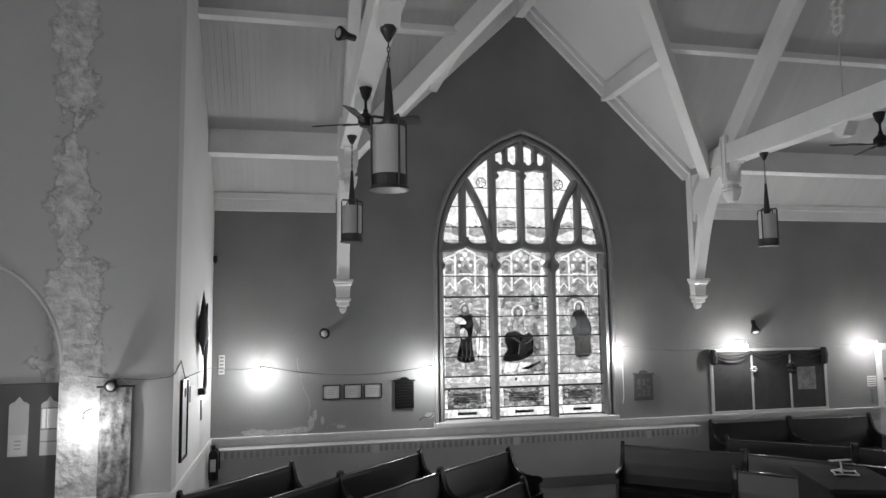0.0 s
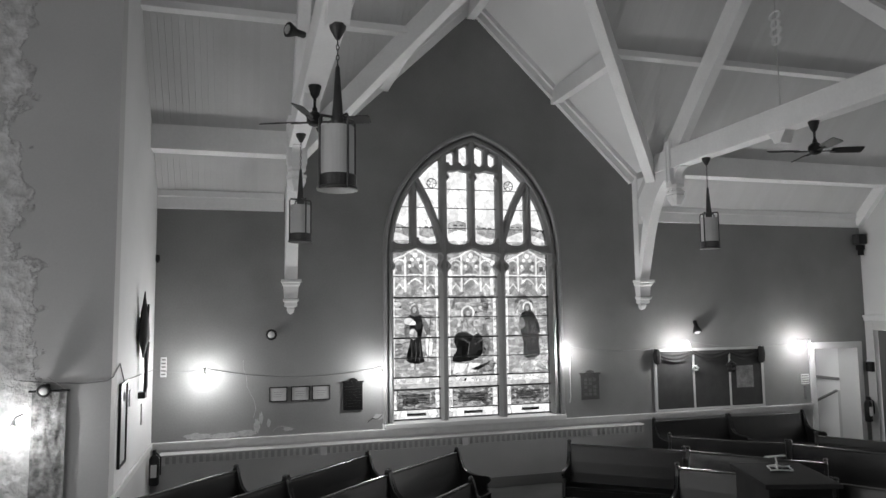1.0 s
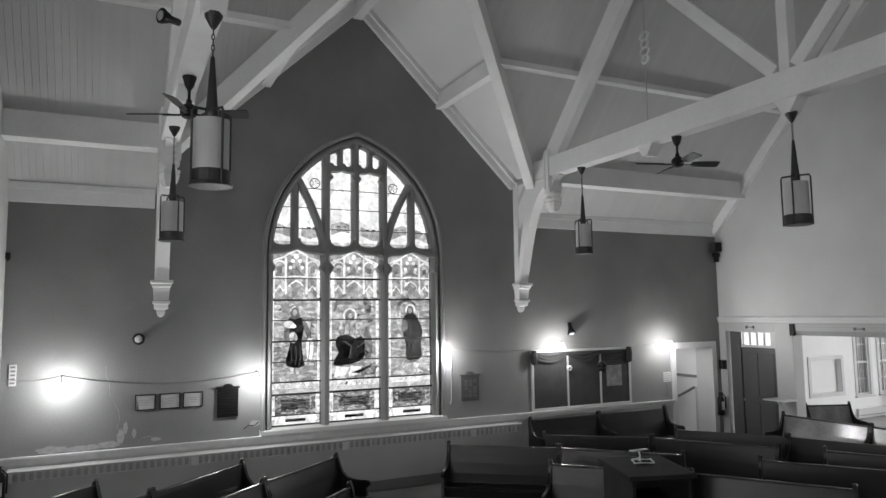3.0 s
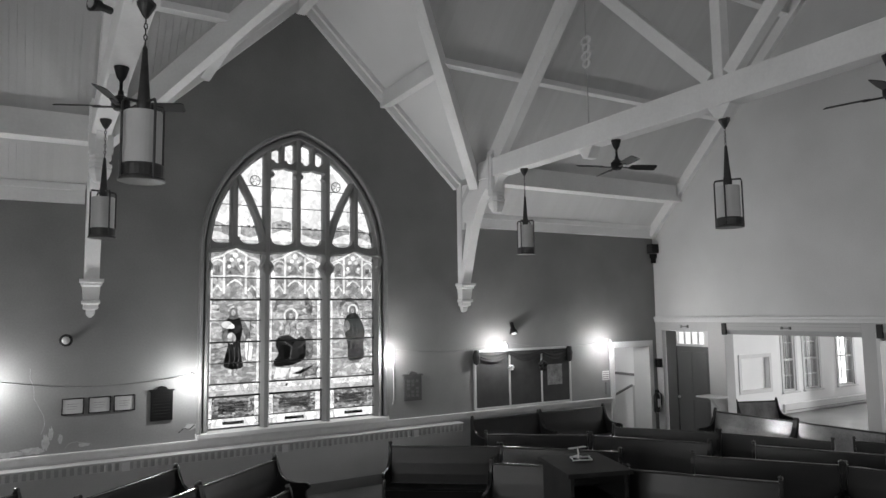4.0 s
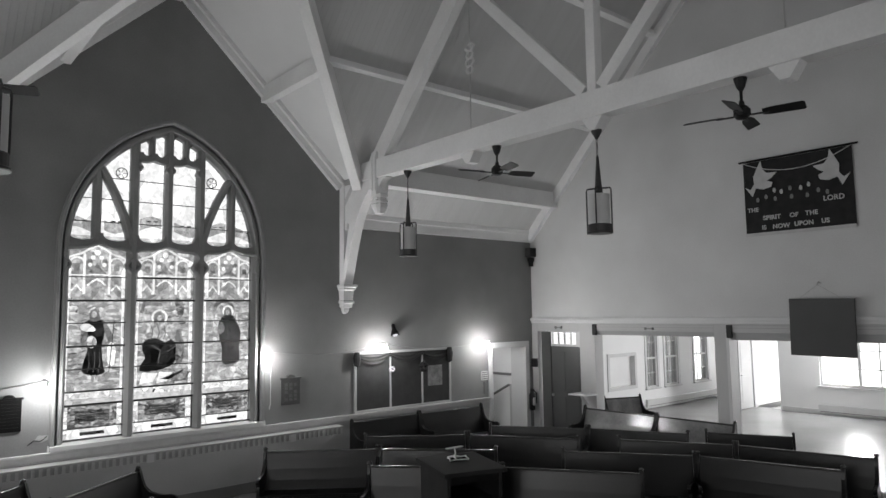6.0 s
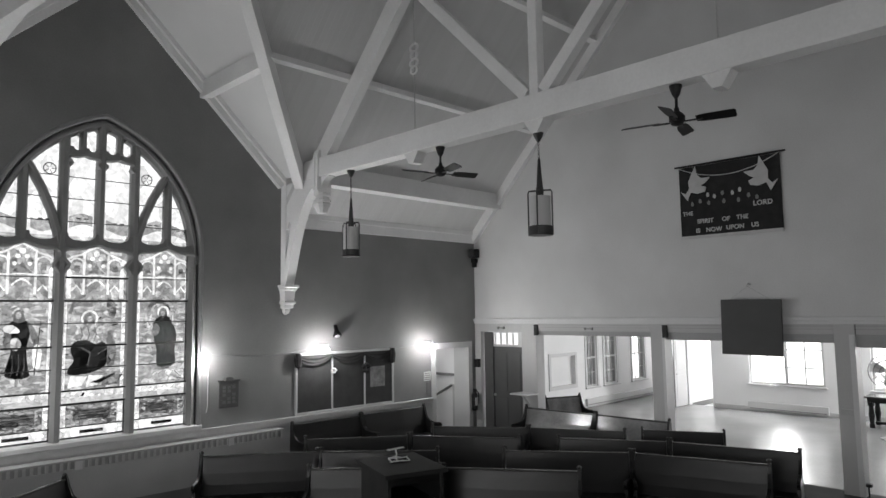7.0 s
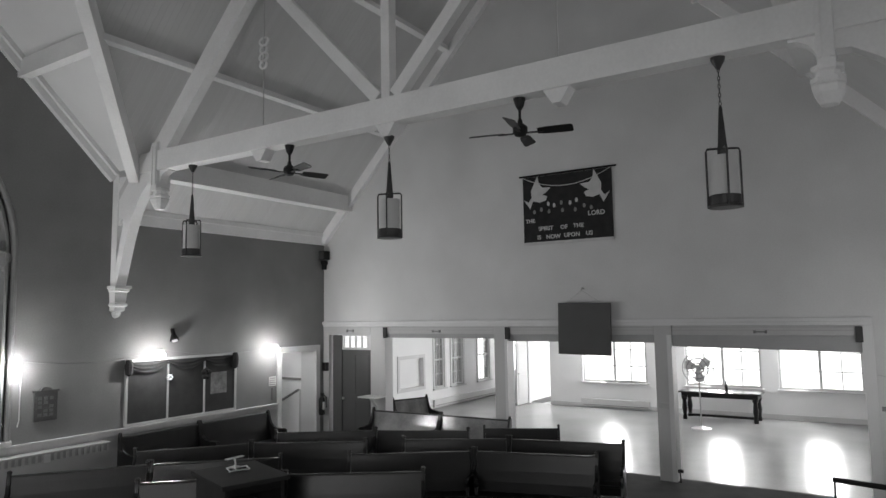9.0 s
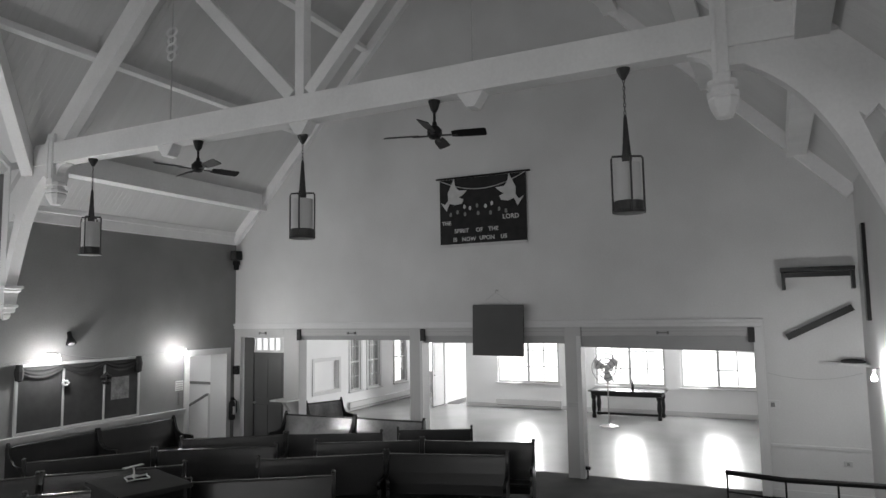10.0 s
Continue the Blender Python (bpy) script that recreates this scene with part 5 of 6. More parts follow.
def certificate(x0, x1, z0=1.56, z1=1.79):
    t = thing("framed_certificate", ((x0 + x1) / 2, YN, (z0 + z1) / 2), "small certificate in a thin black frame on the wall", "picture frame", "framed certificates")
    w, h, f = (x1 - x0) / 2, (z1 - z0) / 2, 0.014
    part("frame", boxes((-w, w, -0.025, 0, h - f, h), (-w, w, -0.025, 0, -h, -h + f), (-w, -w + f, -0.025, 0, -h + f, h - f), (w - f, w, -0.025, 0, -h + f, h - f)), M_BLACK, t)
    part("paper", boxes((-w + f, w - f, -0.012, -0.002, -h + f, h - f)), M_WAINSCOT, t, "grey printed paper")
    for j in range(3):
        part("writing_bar", boxes((-w * 0.5, w * (0.5 - 0.1 * j), -0.014, -0.0125, 0.03 - 0.035 * j, 0.036 - 0.035 * j)), M_DOOR, t)


for x0, x1 in ((-1.96, -1.68), (-1.62, -1.33), (-1.29, -1.0)):
    certificate(x0, x1)


def plaque(x0, x1, z0, z1, m, name, label, rows):
    t = thing(name, ((x0 + x1) / 2, YN, (z0 + z1) / 2), label, "plaque")
    w, h = (x1 - x0) / 2, (z1 - z0) / 2
    part("panel", boxes((-w, w, -0.03, 0, -h, h - 0.03)), m, t, bevel=0.006)
    part("cornice", boxes((-w - 0.02, w + 0.02, -0.045, 0, h - 0.03, h)), m, t, bevel=0.005)
    bm = bmesh.new()
    prism(bm, [(-w * 0.5, h), (w * 0.5, h), (w * 0.35, h + 0.035), (0, h + 0.05), (-w * 0.35, h + 0.035)], 1, -0.035, 0)
    part("crest", bm, m, t)
    for j in range(rows):
        part("number_slat", boxes((-w + 0.03, w - 0.03, -0.04, -0.03, -h + 0.03 + (2 * h - 0.1) * j / rows, -h + 0.03 + (2 * h - 0.1) * (j + 0.7) / rows)), m, t)
    return t, w, h


plaque(-0.79, -0.47, 1.37, 1.84, M_PEW, "register_board", "dark wooden register board with slatted rows on the wall", 8)
hb, hw, hh = plaque(3.5, 3.86, 1.34, 1.82, M_HYMN, "hymn_board", "dark grey wooden hymn board with dull number cards", 6)
for j in range(5):
    for c in range(3):
        if (j * 3 + c) % 4 != 3:
            part("number_card", boxes((-0.13 + 0.09 * c, -0.07 + 0.09 * c, -0.045, -0.041, -0.17 + 0.065 * j, -0.12 + 0.065 * j)), M_CARD, hb)


def bulletin_board():
    x0, x1, z0, z1 = 5.02, 7.46, 1.04, 2.2
    t = thing("bulletin_board", (0, YN, 0), "dark felt bulletin board, pale grey frame, draped dark cloth", "bulletin board")
    part("felt", boxes((x0 + 0.04, x1 - 0.04, -0.02, 0, z0 + 0.04, z1 - 0.04)), M_BOARD, t)
    f = 0.045
    for d in ((x0, x0 + f, z0, z1), (x1 - f, x1, z0, z1), (x0 + f, x1 - f, z0, z0 + f), (x0 + f, x1 - f, z1 - f, z1), (5.85, 5.885, z0 + f, z1 - f), (6.66, 6.695, z0 + f, z1 - f)):
        part("frame_rail", boxes((d[0], d[1], -0.04, 0, d[2], d[3])), M_WAINSCOT, t, bevel=0.004)
    part("poster", boxes((6.83, 7.22, -0.026, -0.021, 1.42, 1.84)), M_POSTER, t, "curled grey paper poster")
    # swags of dark cloth along the top
    for a, b, sag in ((5.05, 5.86, 0.2), (5.84, 6.68, 0.22), (6.66, 7.42, 0.2)):
        bm = bmesh.new()
        nx, nz = 18, 6
        g = []
        for i in range(nx + 1):
            u = i / nx
            top = 2.17 - sag * 0.7 * (4 * u * (1 - u)) * 0.55
            bot = top - 0.08 - 0.06 * math.sin(math.pi * u)
            g.append([bm.verts.new((a + (b - a) * u, -0.055 - 0.02 * math.sin(j * 2.1 + u * 3) - 0.015 * (j % 2), top + (bot - top) * j / nz)) for j in range(nz + 1)])
        for i in range(nx):
            for j in range(nz):
                bm.faces.new((g[i][j], g[i + 1][j], g[i + 1][j + 1], g[i][j + 1]))
        part("swag", bm, M_CLOTH, t, "draped dark cloth", smooth=True)
    for x, l in ((5.06, 0.28), (7.4, 0.32)):
        bm = bmesh.new()
        lathe(bm, [(0.05, 0), (0.075, -l * 0.4), (0.06, -l * 0.9), (0.01, -l)], 9, (x, -0.06, 2.2))
        part("cloth_tail", bm, M_CLOTH, t)
    bm = bmesh.new()
    for k in range(6):
        a = k * math.pi / 3
        lathe(bm, [(0.01, -0.02), (0.035, 0.0), (0.01, 0.02)], 7, (5.87 + 0.045 * math.cos(a), -0.08, 1.83 + 0.04 * math.sin(a)))
    part("rosette", bm, M_PAPER, t, "white paper rosette")
    bm = bmesh.new()
    for dx, dz in ((-0.06, 0.02), (0.06, 0.02), (0, 0.06), (-0.04, -0.06), (0.04, -0.07)):
        lathe(bm, [(0.02, -0.05), (0.06, 0), (0.02, 0.05)], 8, (6.68 + dx, -0.08, 1.84 + dz))
    part("bow", bm, M_CLOTH, t, "dark cloth bow")


bulletin_board()


def par_lamp(x, y, z, aim, size=1.3, name="flood_lamp"):
    t = thing(name, (x, y, z), "small unlit reflector flood lamp on a black bracket", "lamp", "flood lamps")
    bm = bmesh.new()
    lathe(bm, [(0.03, -0.14), (0.032, -0.06), (0.065, 0.02), (0.068, 0.035), (0.06, 0.04)], 18)
    part("lamp_head", bm, M_BLACK, t, smooth=True).matrix_local = look((0, 0, 0), tuple(-a for a in aim))
    part("bracket", tube(bmesh.new(), [(0, 0, 0), (0.0, 0.08, 0.02), (0.0, 0.16, 0.02)], 0.012), M_BLACK, t)
    bm = bmesh.new()
    lathe(bm, [(0.042, 0.04), (0.034, 0.048), (0.01, 0.052)], 18)
    part("lens", bm, M_SHADE, t, smooth=True).matrix_local = look((0, 0, 0), tuple(-a for a in aim))
    t.scale = (size, size, size)
    return t


par_lamp(-1.93, YN - 0.16, 2.63, (-0.25, -1, -0.1))
par_lamp(5.93, YN - 0.1, 2.55, (-0.1, -0.5, -1))
par_lamp(-1.86, 6.5, 6.22, (-1, -0.6, 0))
par_lamp(-4.28, YP - 0.13, 2.21, (0.05, -1, -0.2), 1.0)

t = thing("thermometer_plate", (-3.53, YN, 2.17), "narrow pale plate with dark marks on the wall", "sign")
part("plate", boxes((-0.045, 0.045, -0.015, 0, -0.16, 0.14)), M_PAPER, t, bevel=0.004)
for k in range(5):
    part("mark", boxes((-0.03, 0.03, -0.018, -0.0152, -0.13 + 0.055 * k, -0.105 + 0.055 * k)), M_DOOR, t)
t = thing("wall_notice", (8.47, YN, 1.44), "small ruled notice card on the wall", "sign")
part("card", boxes((-0.1, 0.1, -0.012, 0, -0.02, 0.18)), M_PAPER, t)
for k in range(4):
    part("writing_bar", boxes((-0.08, 0.08, -0.015, -0.0122, 0.0 + 0.045 * k, 0.018 + 0.045 * k)), M_DOOR, t)
part("switch_box", boxes((-0.035, 0.035, -0.05, 0, -0.32, -0.06)), M_DOOR, t, bevel=0.006)

t = thing("corner_sensor", (XW + 0.03, YN, 3.83), "small black sensor box high in the wall corner", "sensor")
part("case", boxes((-0.03, 0.03, -0.06, 0, -0.05, 0.05)), M_BLACK, t, bevel=0.006)
part("mount", boxes((-0.015, 0.015, -0.05, 0, -0.07, -0.051)), M_BLACK, t)

# the cable slung between the bulbs
t = thing("lamp_cable", (0, YN - 0.03, 0), "thin cable slung between the bare bulbs", "cable")
hang = [(-3.66, 2.13), (-2.93, 2.12), (-0.17, 2.05), (3.28, 2.3), (5.7, 2.36), (8.52, 2.3)]
for (a, za), (b, zb) in zip(hang, hang[1:]):
    if a < 0 < b - 0.5 or a == -0.17:
        if a == -0.17:
            continue
    s = 0.02 + 0.045 * (b - a)
    part("strand", tube(bmesh.new(), [(a + (b - a) * u, 0, za + (zb - za) * u - s * 4 * u * (1 - u)) for u in (k / 14 for k in range(15))], 0.007, 5), M_CABLE, t)
part("strand", tube(bmesh.new(), [(3.28, 0, 2.3), (3.285, 0, 2.2), (3.285, 0, 1.4), (3.26, 0, 1.3)], 0.008, 5), M_TRIM, t)

# a crack in the plaster
t = thing("plaster_crack", (0, YN, 0), "thin crack running up the dark painted plaster", "crack", "", "structure")
for line in (((-2.2, 1.32), (-2.16, 1.45), (-2.18, 1.58), (-2.24, 1.7), (-2.3, 1.82), (-2.31, 1.98), (-2.36, 2.1), (-2.36, 2.24)), ((-1.9, 1.1), (-1.84, 1.16), (-1.75, 1.17), (-1.66, 1.14))):
    part("crack", tube(bmesh.new(), [(x, -0.001, z) for x, z in line], 0.003, 4), M_FLAKE, t)
part("crack", tube(bmesh.new(), [(-0.38, -0.001, 1.16), (-0.3, -0.001, 1.22), (-0.22, -0.001, 1.2), (-0.14, -0.001, 1.26)], 0.008, 4), M_BLACK, t)

# flaked plaster above the rail
t = thing("plaster_patches", (0, YN, 0), "pale flaked plaster patches above the chair rail", "wall damage", "", "structure")
rng = random.Random(4)
for x, z, w, h in ((-3.0, 1.09, 0.22, 0.05), (-2.62, 1.08, 0.26, 0.045), (-2.3, 1.1, 0.16, 0.05), (-2.14, 1.2, 0.05, 0.12), (-2.08, 1.32, 0.035, 0.09), (-1.96, 1.24, 0.03, 0.07), (-1.66, 1.12, 0.08, 0.03), (-0.2, 1.24, 0.1, 0.05)):
    bm = bmesh.new()
    m = 26
    pts = [(x + w * (0.72 + 0.4 * rng.random()) * math.cos(2 * math.pi * k / m), z + h * (0.65 + 0.55 * rng.random()) * math.sin(2 * math.pi * k / m)) for k in range(m)]
    prism(bm, pts, 1, -0.004, 0.001)
    part("patch", bm, M_FLAKE, t)


# ---- north doorway and the corner ----
bm = boxes((8.6, 8.73, YN - 0.03, YN + 0.46, 0, 2.11), (9.81, 9.94, YN - 0.03, YN + 0.46, 0, 2.11), (8.6, 9.94, YN - 0.03, YN + 0.46, 2.11, 2.24))
setting("trim_north_door", bm, M_TRIM, "white casing of the stair doorway", "trim", bevel=0.005)
bm = boxes((8.2, 8.6, YN + 0.45, 13, 0, 3), (9.95, 10.05, YN + 0.45, 13, 0, 3), (8.2, 10.05, 12.3, 12.4, 0, 3), (8.2, 10.05, YN + 0.45, 12.3, 2.9, 3.0))
setting("wall_stair", bm, M_HALL, "white walls of the stair lobby", "wall")
# fill light without a fixture, added to brighten the lobby
area_light("stair_fill", (9.2, 11.4, 2.85), (9.2, 11.4, 0), 0.5, 0.5, 8)
t = thing("stair_rail", (9.9, 10.0, 0), "pale wooden stair handrail fixed to the lobby wall", "handrail")
part("rail", tube(bmesh.new(), [(0, 0.5, 1.14), (-0.03, 0.62, 1.16), (-0.03, 1.5, 0.72)], 0.03), M_DOOR, t)
part("newel", boxes((-0.08, -0.0, 0.46, 0.54, 0.0, 1.18)), M_POST, t, bevel=0.006)
part("string_board", boxes((0.02, 0.049, 0.5, 2.2, 1.38, 1.44)), M_DOOR, t)


def extinguisher(x, y, z):
    t = thing("fire_extinguisher", (x, y, z), "dark fire extinguisher with a white label on the wall", "fire extinguisher", "fire extinguishers")
    part("cylinder", lathe(bmesh.new(), [(0.06, 0), (0.07, 0.02), (0.07, 0.36), (0.05, 0.41), (0.02, 0.43)], 18), M_BLACK, t, smooth=True)
    part("valve", boxes((-0.025, 0.025, -0.05, 0.03, 0.43, 0.5)), M_BLACK, t, bevel=0.006)
    part("hose", tube(bmesh.new(), [(0.03, -0.03, 0.46), (0.09, -0.05, 0.4), (0.09, -0.05, 0.15)], 0.012), M_BLACK, t)
    part("label", boxes((-0.04, 0.04, -0.0735, -0.06, 0.12, 0.3)), M_PAPER, t, "white paper label")


extinguisher(-3.58, 9.6, 0.5)
extinguisher(9.9, 9.88, 0.62)
t = thing("wall_phone", (XE - 0.04, 9.9, 1.62), "small black wall telephone", "telephone")
part("body", boxes((-0.06, 0.03, -0.07, 0.07, 0, 0.2)), M_BLACK, t, bevel=0.01)
part("handset", tube(bmesh.new(), [(-0.08, -0.04, 0.02), (-0.085, -0.04, 0.1), (-0.08, -0.04, 0.19)], 0.02), M_BLACK, t)
t = thing("loudspeaker", (XE - 0.12, 9.88, 4.34), "small black loudspeaker on a corner bracket", "loudspeaker")
part("cabinet", boxes((-0.1, 0.09, -0.09, 0.09, -0.09, 0.12)), M_BLACK, t, bevel=0.008)
part("grille", boxes((-0.107, -0.098, -0.07, 0.07, -0.07, 0.1)), M_BOARD, t)
part("bracket", boxes((0.0, 0.12, 0.0, 0.11, -0.2, -0.1), (-0.03, 0.05, -0.03, 0.05, -0.32, -0.2)), M_BLACK, t)

# ---- east wall: door, heads, banner and hung things ----
def hall_door():
    t = thing("door_1", (XE + 0.1, 0, 0), "grey painted panelled door with a small lit transom", "door", "", "structure")
    y0, y1 = 8.6, 9.77
    part("leaf", boxes((0, 0.05, y0, 9.5, 0.01, 2.12)), M_HALLDOOR, t, bevel=0.005)
    part("side_leaf", boxes((-0.04, 0.01, 9.5, y1, 0.01, 2.46)), M_HALLDOOR, t, bevel=0.005)
    for a, b in ((8.7, 9.0), (9.1, 9.4)):
        for c, d in ((0.2, 0.95), (1.1, 2.0)):
            part("panel", boxes((-0.012, 0.001, a, b, c, d)), M_HALLDOOR, t, bevel=0.006)
    part("transom_frame", boxes((-0.02, 0.06, 8.6, 9.5, 2.12, 2.17), (-0.02, 0.06, 8.6, 9.5, 2.44, 2.47), (-0.02, 0.06, 8.6, 8.74, 2.17, 2.44)), M_TRIM, t)
    for k in range(4):
        a = 8.75 + 0.183 * k
        part("transom_pane", boxes((0.02, 0.026, a, a + 0.165, 2.18, 2.43)), M_PANE, t)
        part("transom_bar", boxes((0.0, 0.04, a + 0.165, a + 0.183, 2.17, 2.44)), M_TRIM, t)
    part("door_knob", lathe(bmesh.new(), [(0.02, 0), (0.03, 0.02), (0.03, 0.04), (0.01, 0.05)], 12), M_STEEL, t).matrix_local = pose(-0.05, 9.42, 1.0, 0, -90, 0)
    # glowing sheet inside the hall, added so that the transom panes look bright
    setting("transom_glow_sheet", boxes((XE + 0.5, XE + 0.52, 8.5, 10.2, 1.95, 2.6)), M_DAY_N, "glowing sheet added behind the small transom to brighten its panes", "backdrop")


hall_door()


def opening_head(y0, y1, zb, zb2, box_at):
    t = thing("shutter_head", (XE, 0, 0), "grey painted folded shutter head over the hall opening", "shutter", "shutter heads")
    bm = bmesh.new()
    prism(bm, [(y0, 2.5), (y1, 2.5), (y1, zb2), (y0, zb)], 0, 0.03, 0.16)
    part("panel", bm, M_SHUTTER, t)
    part("panel_lip", boxes((0.012, 0.03, y0, y1, 2.46, 2.5)), M_SHUTTER, t)
    for z in (2.585, 2.635):
        part("slat_edge", boxes((-0.03, -0.0205, y0, y1, z - 0.008, z)), M_SHUTTER, t)
    part("guide_block", boxes((-0.055, 0.0, box_at - 0.05, box_at + 0.05, 2.4, 2.64)), M_BOARD, t, "dark guide block", bevel=0.006)
    ym = (y0 + y1) / 2
    part("handle", boxes((-0.06, -0.04, ym - 0.1, ym + 0.1, 2.545, 2.565), (-0.06, -0.02, ym - 0.1, ym - 0.07, 2.53, 2.58), (-0.06, -0.02, ym + 0.07, ym + 0.1, 2.53, 2.58)), M_DOOR, t, "metal pull handle")


opening_head(5.36, 8.14, 2.41, 2.41, 8.13)
opening_head(2.15, 5.06, 2.36, 2.36, 5.05)
opening_head(-1.0, 1.85, 2.24, 2.3, -0.95)
t = thing("door_closer", (XE - 0.03, 9.15, 2.56), "small metal door closer over the grey door", "door closer")
part("body", boxes((-0.03, 0.01, -0.1, 0.1, -0.012, 0.012), (-0.03, 0.01, -0.1, -0.07, -0.03, 0.03), (-0.03, 0.01, 0.07, 0.1, -0.03, 0.03)), M_DOOR, t)
setting("trim_shutter_track", boxes((XE - 0.035, XE - 0.019, 1.85, 1.93, 0, 2.5), (XE - 0.035, XE - 0.019, 5.06, 5.12, 0, 2.5)), M_TRIM, "white shutter tracks on the posts", "trim")
t = thing("post_switch", (XE - 0.02, 2.02, 1.28), "small grey switch plate on the white post", "switch")
part("plate", boxes((-0.02, 0, -0.09, 0.09, -0.045, 0.045)), M_WAINSCOT, t, bevel=0.004)
t = thing("door_stop", (XE - 0.03, 1.8, 0), "small dark floor bolt beside the post", "bolt")
part("rod", tube(bmesh.new(), [(0, 0, 0), (0, 0, 0.2)], 0.012), M_BLACK, t)
part("head", boxes((-0.04, 0.04, -0.05, 0.03, 0.17, 0.22)), M_BLACK, t)


def banner():
    y0, y1, z0, z1 = 2.8, 4.62, 4.3, 5.6   # hung facing the nave
    t = thing("felt_banner", (XE - 0.035, (y0 + y1) / 2, z0), "dark felt banner with pale felt shapes and lettering on a rod", "banner")
    w, h = (y1 - y0) / 2, z1 - z0
    bm = bmesh.new()
    n, m = 24, 12
    g = [[bm.verts.new((0.012 * math.sin(i * 0.9) * (1 - j / m) ** 0.5, -w + 2 * w * i / n, h * j / m - 0.03 * (i / n) * (1 - j / m))) for j in range(m + 1)] for i in range(n + 1)]
    for i in range(n):
        for j in range(m):
            bm.faces.new((g[i][j], g[i + 1][j], g[i + 1][j + 1], g[i][j + 1]))
    part("cloth", bm, M_BANNER, t)
    part("backing", boxes((0.014, 0.024, -w, w, -0.02, h)), M_BANNER, t)
    part("fringe", boxes((-0.02, 0.012, -w, w, -0.06, -0.005)), M_FELT, t, "pale bottom hem")
    part("rod", tube(bmesh.new(), [(-0.01, -w - 0.1, h + 0.02), (-0.01, w + 0.07, h + 0.02)], 0.018), M_PEW, t)
    part("cord", tube(bmesh.new(), [(-0.03, -w + 2 * w * u, h - 0.24 * 4 * u * (1 - u)) for u in (k / 16 for k in range(17))], 0.008, 5), M_FELT, t)

    def felt(pts, name="applique"):
        bm = bmesh.new()
        prism(bm, pts, 0, -0.028, -0.018)
        return part(name, bm, M_FELT, t, "pale felt shape")

    # u runs to the viewer's right, which is towards -y
    def flat(pts, u0, v0):
        return [(w - (u0 + u), v0 + v) for u, v in pts]

    wing = [(0.0, 0.13), (0.1, 0.07), (0.17, 0.16), (0.16, 0.3), (0.3, 0.58), (0.33, 0.42), (0.4, 0.34), (0.58, 0.33), (0.48, 0.24), (0.4, 0.2), (0.5, 0.16), (0.47, 0.08), (0.33, 0.05), (0.2, 0.09), (0.13, -0.06)]
    felt(flat(wing, 0.03, 0.72))
    felt(flat([(0.66 - u, v) for u, v in wing], 1.13, 0.72))
    for i, (u, v, big) in enumerate(((0.55, 0.72, 1), (0.67, 0.68, 1), (1.0, 0.7, 1), (1.13, 0.74, 1), (0.82, 0.72, 0), (0.25, 0.58, 0), (0.4, 0.62, 0), (0.56, 0.57, 0), (0.84, 0.57, 0), (1.1, 0.56, 0), (1.28, 0.62, 0), (1.42, 0.57, 0))):
        r = 0.028
        bm = bmesh.new()
        prism(bm, [(w - u - r * math.cos(a), v + (1.2 if math.sin(a) < 0 else 1.9) * r * math.sin(a)) for a in (2 * math.pi * k / 12 for k in range(12))], 0, -0.027, -0.019)
        part("felt_drop", bm, M_FELT if big else M_DOOR, t)
    for text, u, v, size in (("THE", 0.06, 0.38, 0.095), ("LORD", 1.35, 0.43, 0.11), ("SPIRIT", 0.33, 0.215, 0.1), ("OF", 0.79, 0.215, 0.1), ("THE", 1.05, 0.22, 0.1), ("IS", 0.3, 0.045, 0.1), ("NOW", 0.49, 0.045, 0.1), ("UPON", 0.86, 0.055, 0.1), ("US", 1.3, 0.06, 0.1)):
        cu = bpy.data.curves.new("lettering", "FONT")
        cu.body, cu.size, cu.extrude, cu.space_character, cu.offset = text, size * 1.1, 0.004, 1.05, 0.003
        cu.materials.append(M_FELT)
        ob = new("lettering", cu)
        ob.parent = t
        ob.matrix_local = Matrix.Translation((-0.03, w - u, v)) @ Matrix(((0, 0, -1, 0), (-1, 0, 0, 0), (0, 1, 0, 0), (0, 0, 0, 1)))


banner()

t = thing("grey_sign", (XE - 0.16, 3.4, 2.13), "square grey sign board hung from a wall hook", "sign")
bm = boxes((0, 0.05, -0.51, 0.51, 0.0, 0.96))
part("panel", bm, M_GREYBOARD, t, bevel=0.006).rotation_euler = (radians(1.0), 0, 0)
part("wire", tube(bmesh.new(), [(0.02, 0.35, 0.95), (0.02, 0.02, 1.19), (0.02, -0.35, 0.95)], 0.004, 5), M_STEEL, t)
part("hook", tube(bmesh.new(), [(0.16, 0.02, 1.22), (0.06, 0.02, 1.24), (0.01, 0.02, 1.21), (0.02, 0.02, 1.18)], 0.01, 6), M_STEEL, t)
part("batten", boxes((0.05, 0.14, -0.4, 0.4, 0.66, 0.74)), M_GREYBOARD, t)

# right end of the wall: rail, plates, shelves
bm = boxes((XE - 0.035, XE, YS, -1.14, 0.77, 0.82), (XE - 0.02, XE, YS, -1.14, 0.0, 0.12))
setting("trim_east_rail", bm, M_WALL_E, "painted chair rail on the pale wall", "trim", bevel=0.005)
for nm, y, z, w, h in (("wall_switch", -1.2, 1.42, 0.1, 0.07), ("wall_outlet", -2.18, 0.58, 0.06, 0.04)):
    t = thing(nm, (XE, y, z), "small grey electrical plate on the pale wall", "switch", "electrical plates")
    part("plate", boxes((-0.03, 0, -w, w, -h, h)), M_WALL_E if nm == "wall_switch" else M_WAINSCOT, t, bevel=0.005)
    part("rocker", boxes((-0.036, -0.028, -w * 0.3, w * 0.3, -h * 0.5, h * 0.5)), M_DOOR, t)
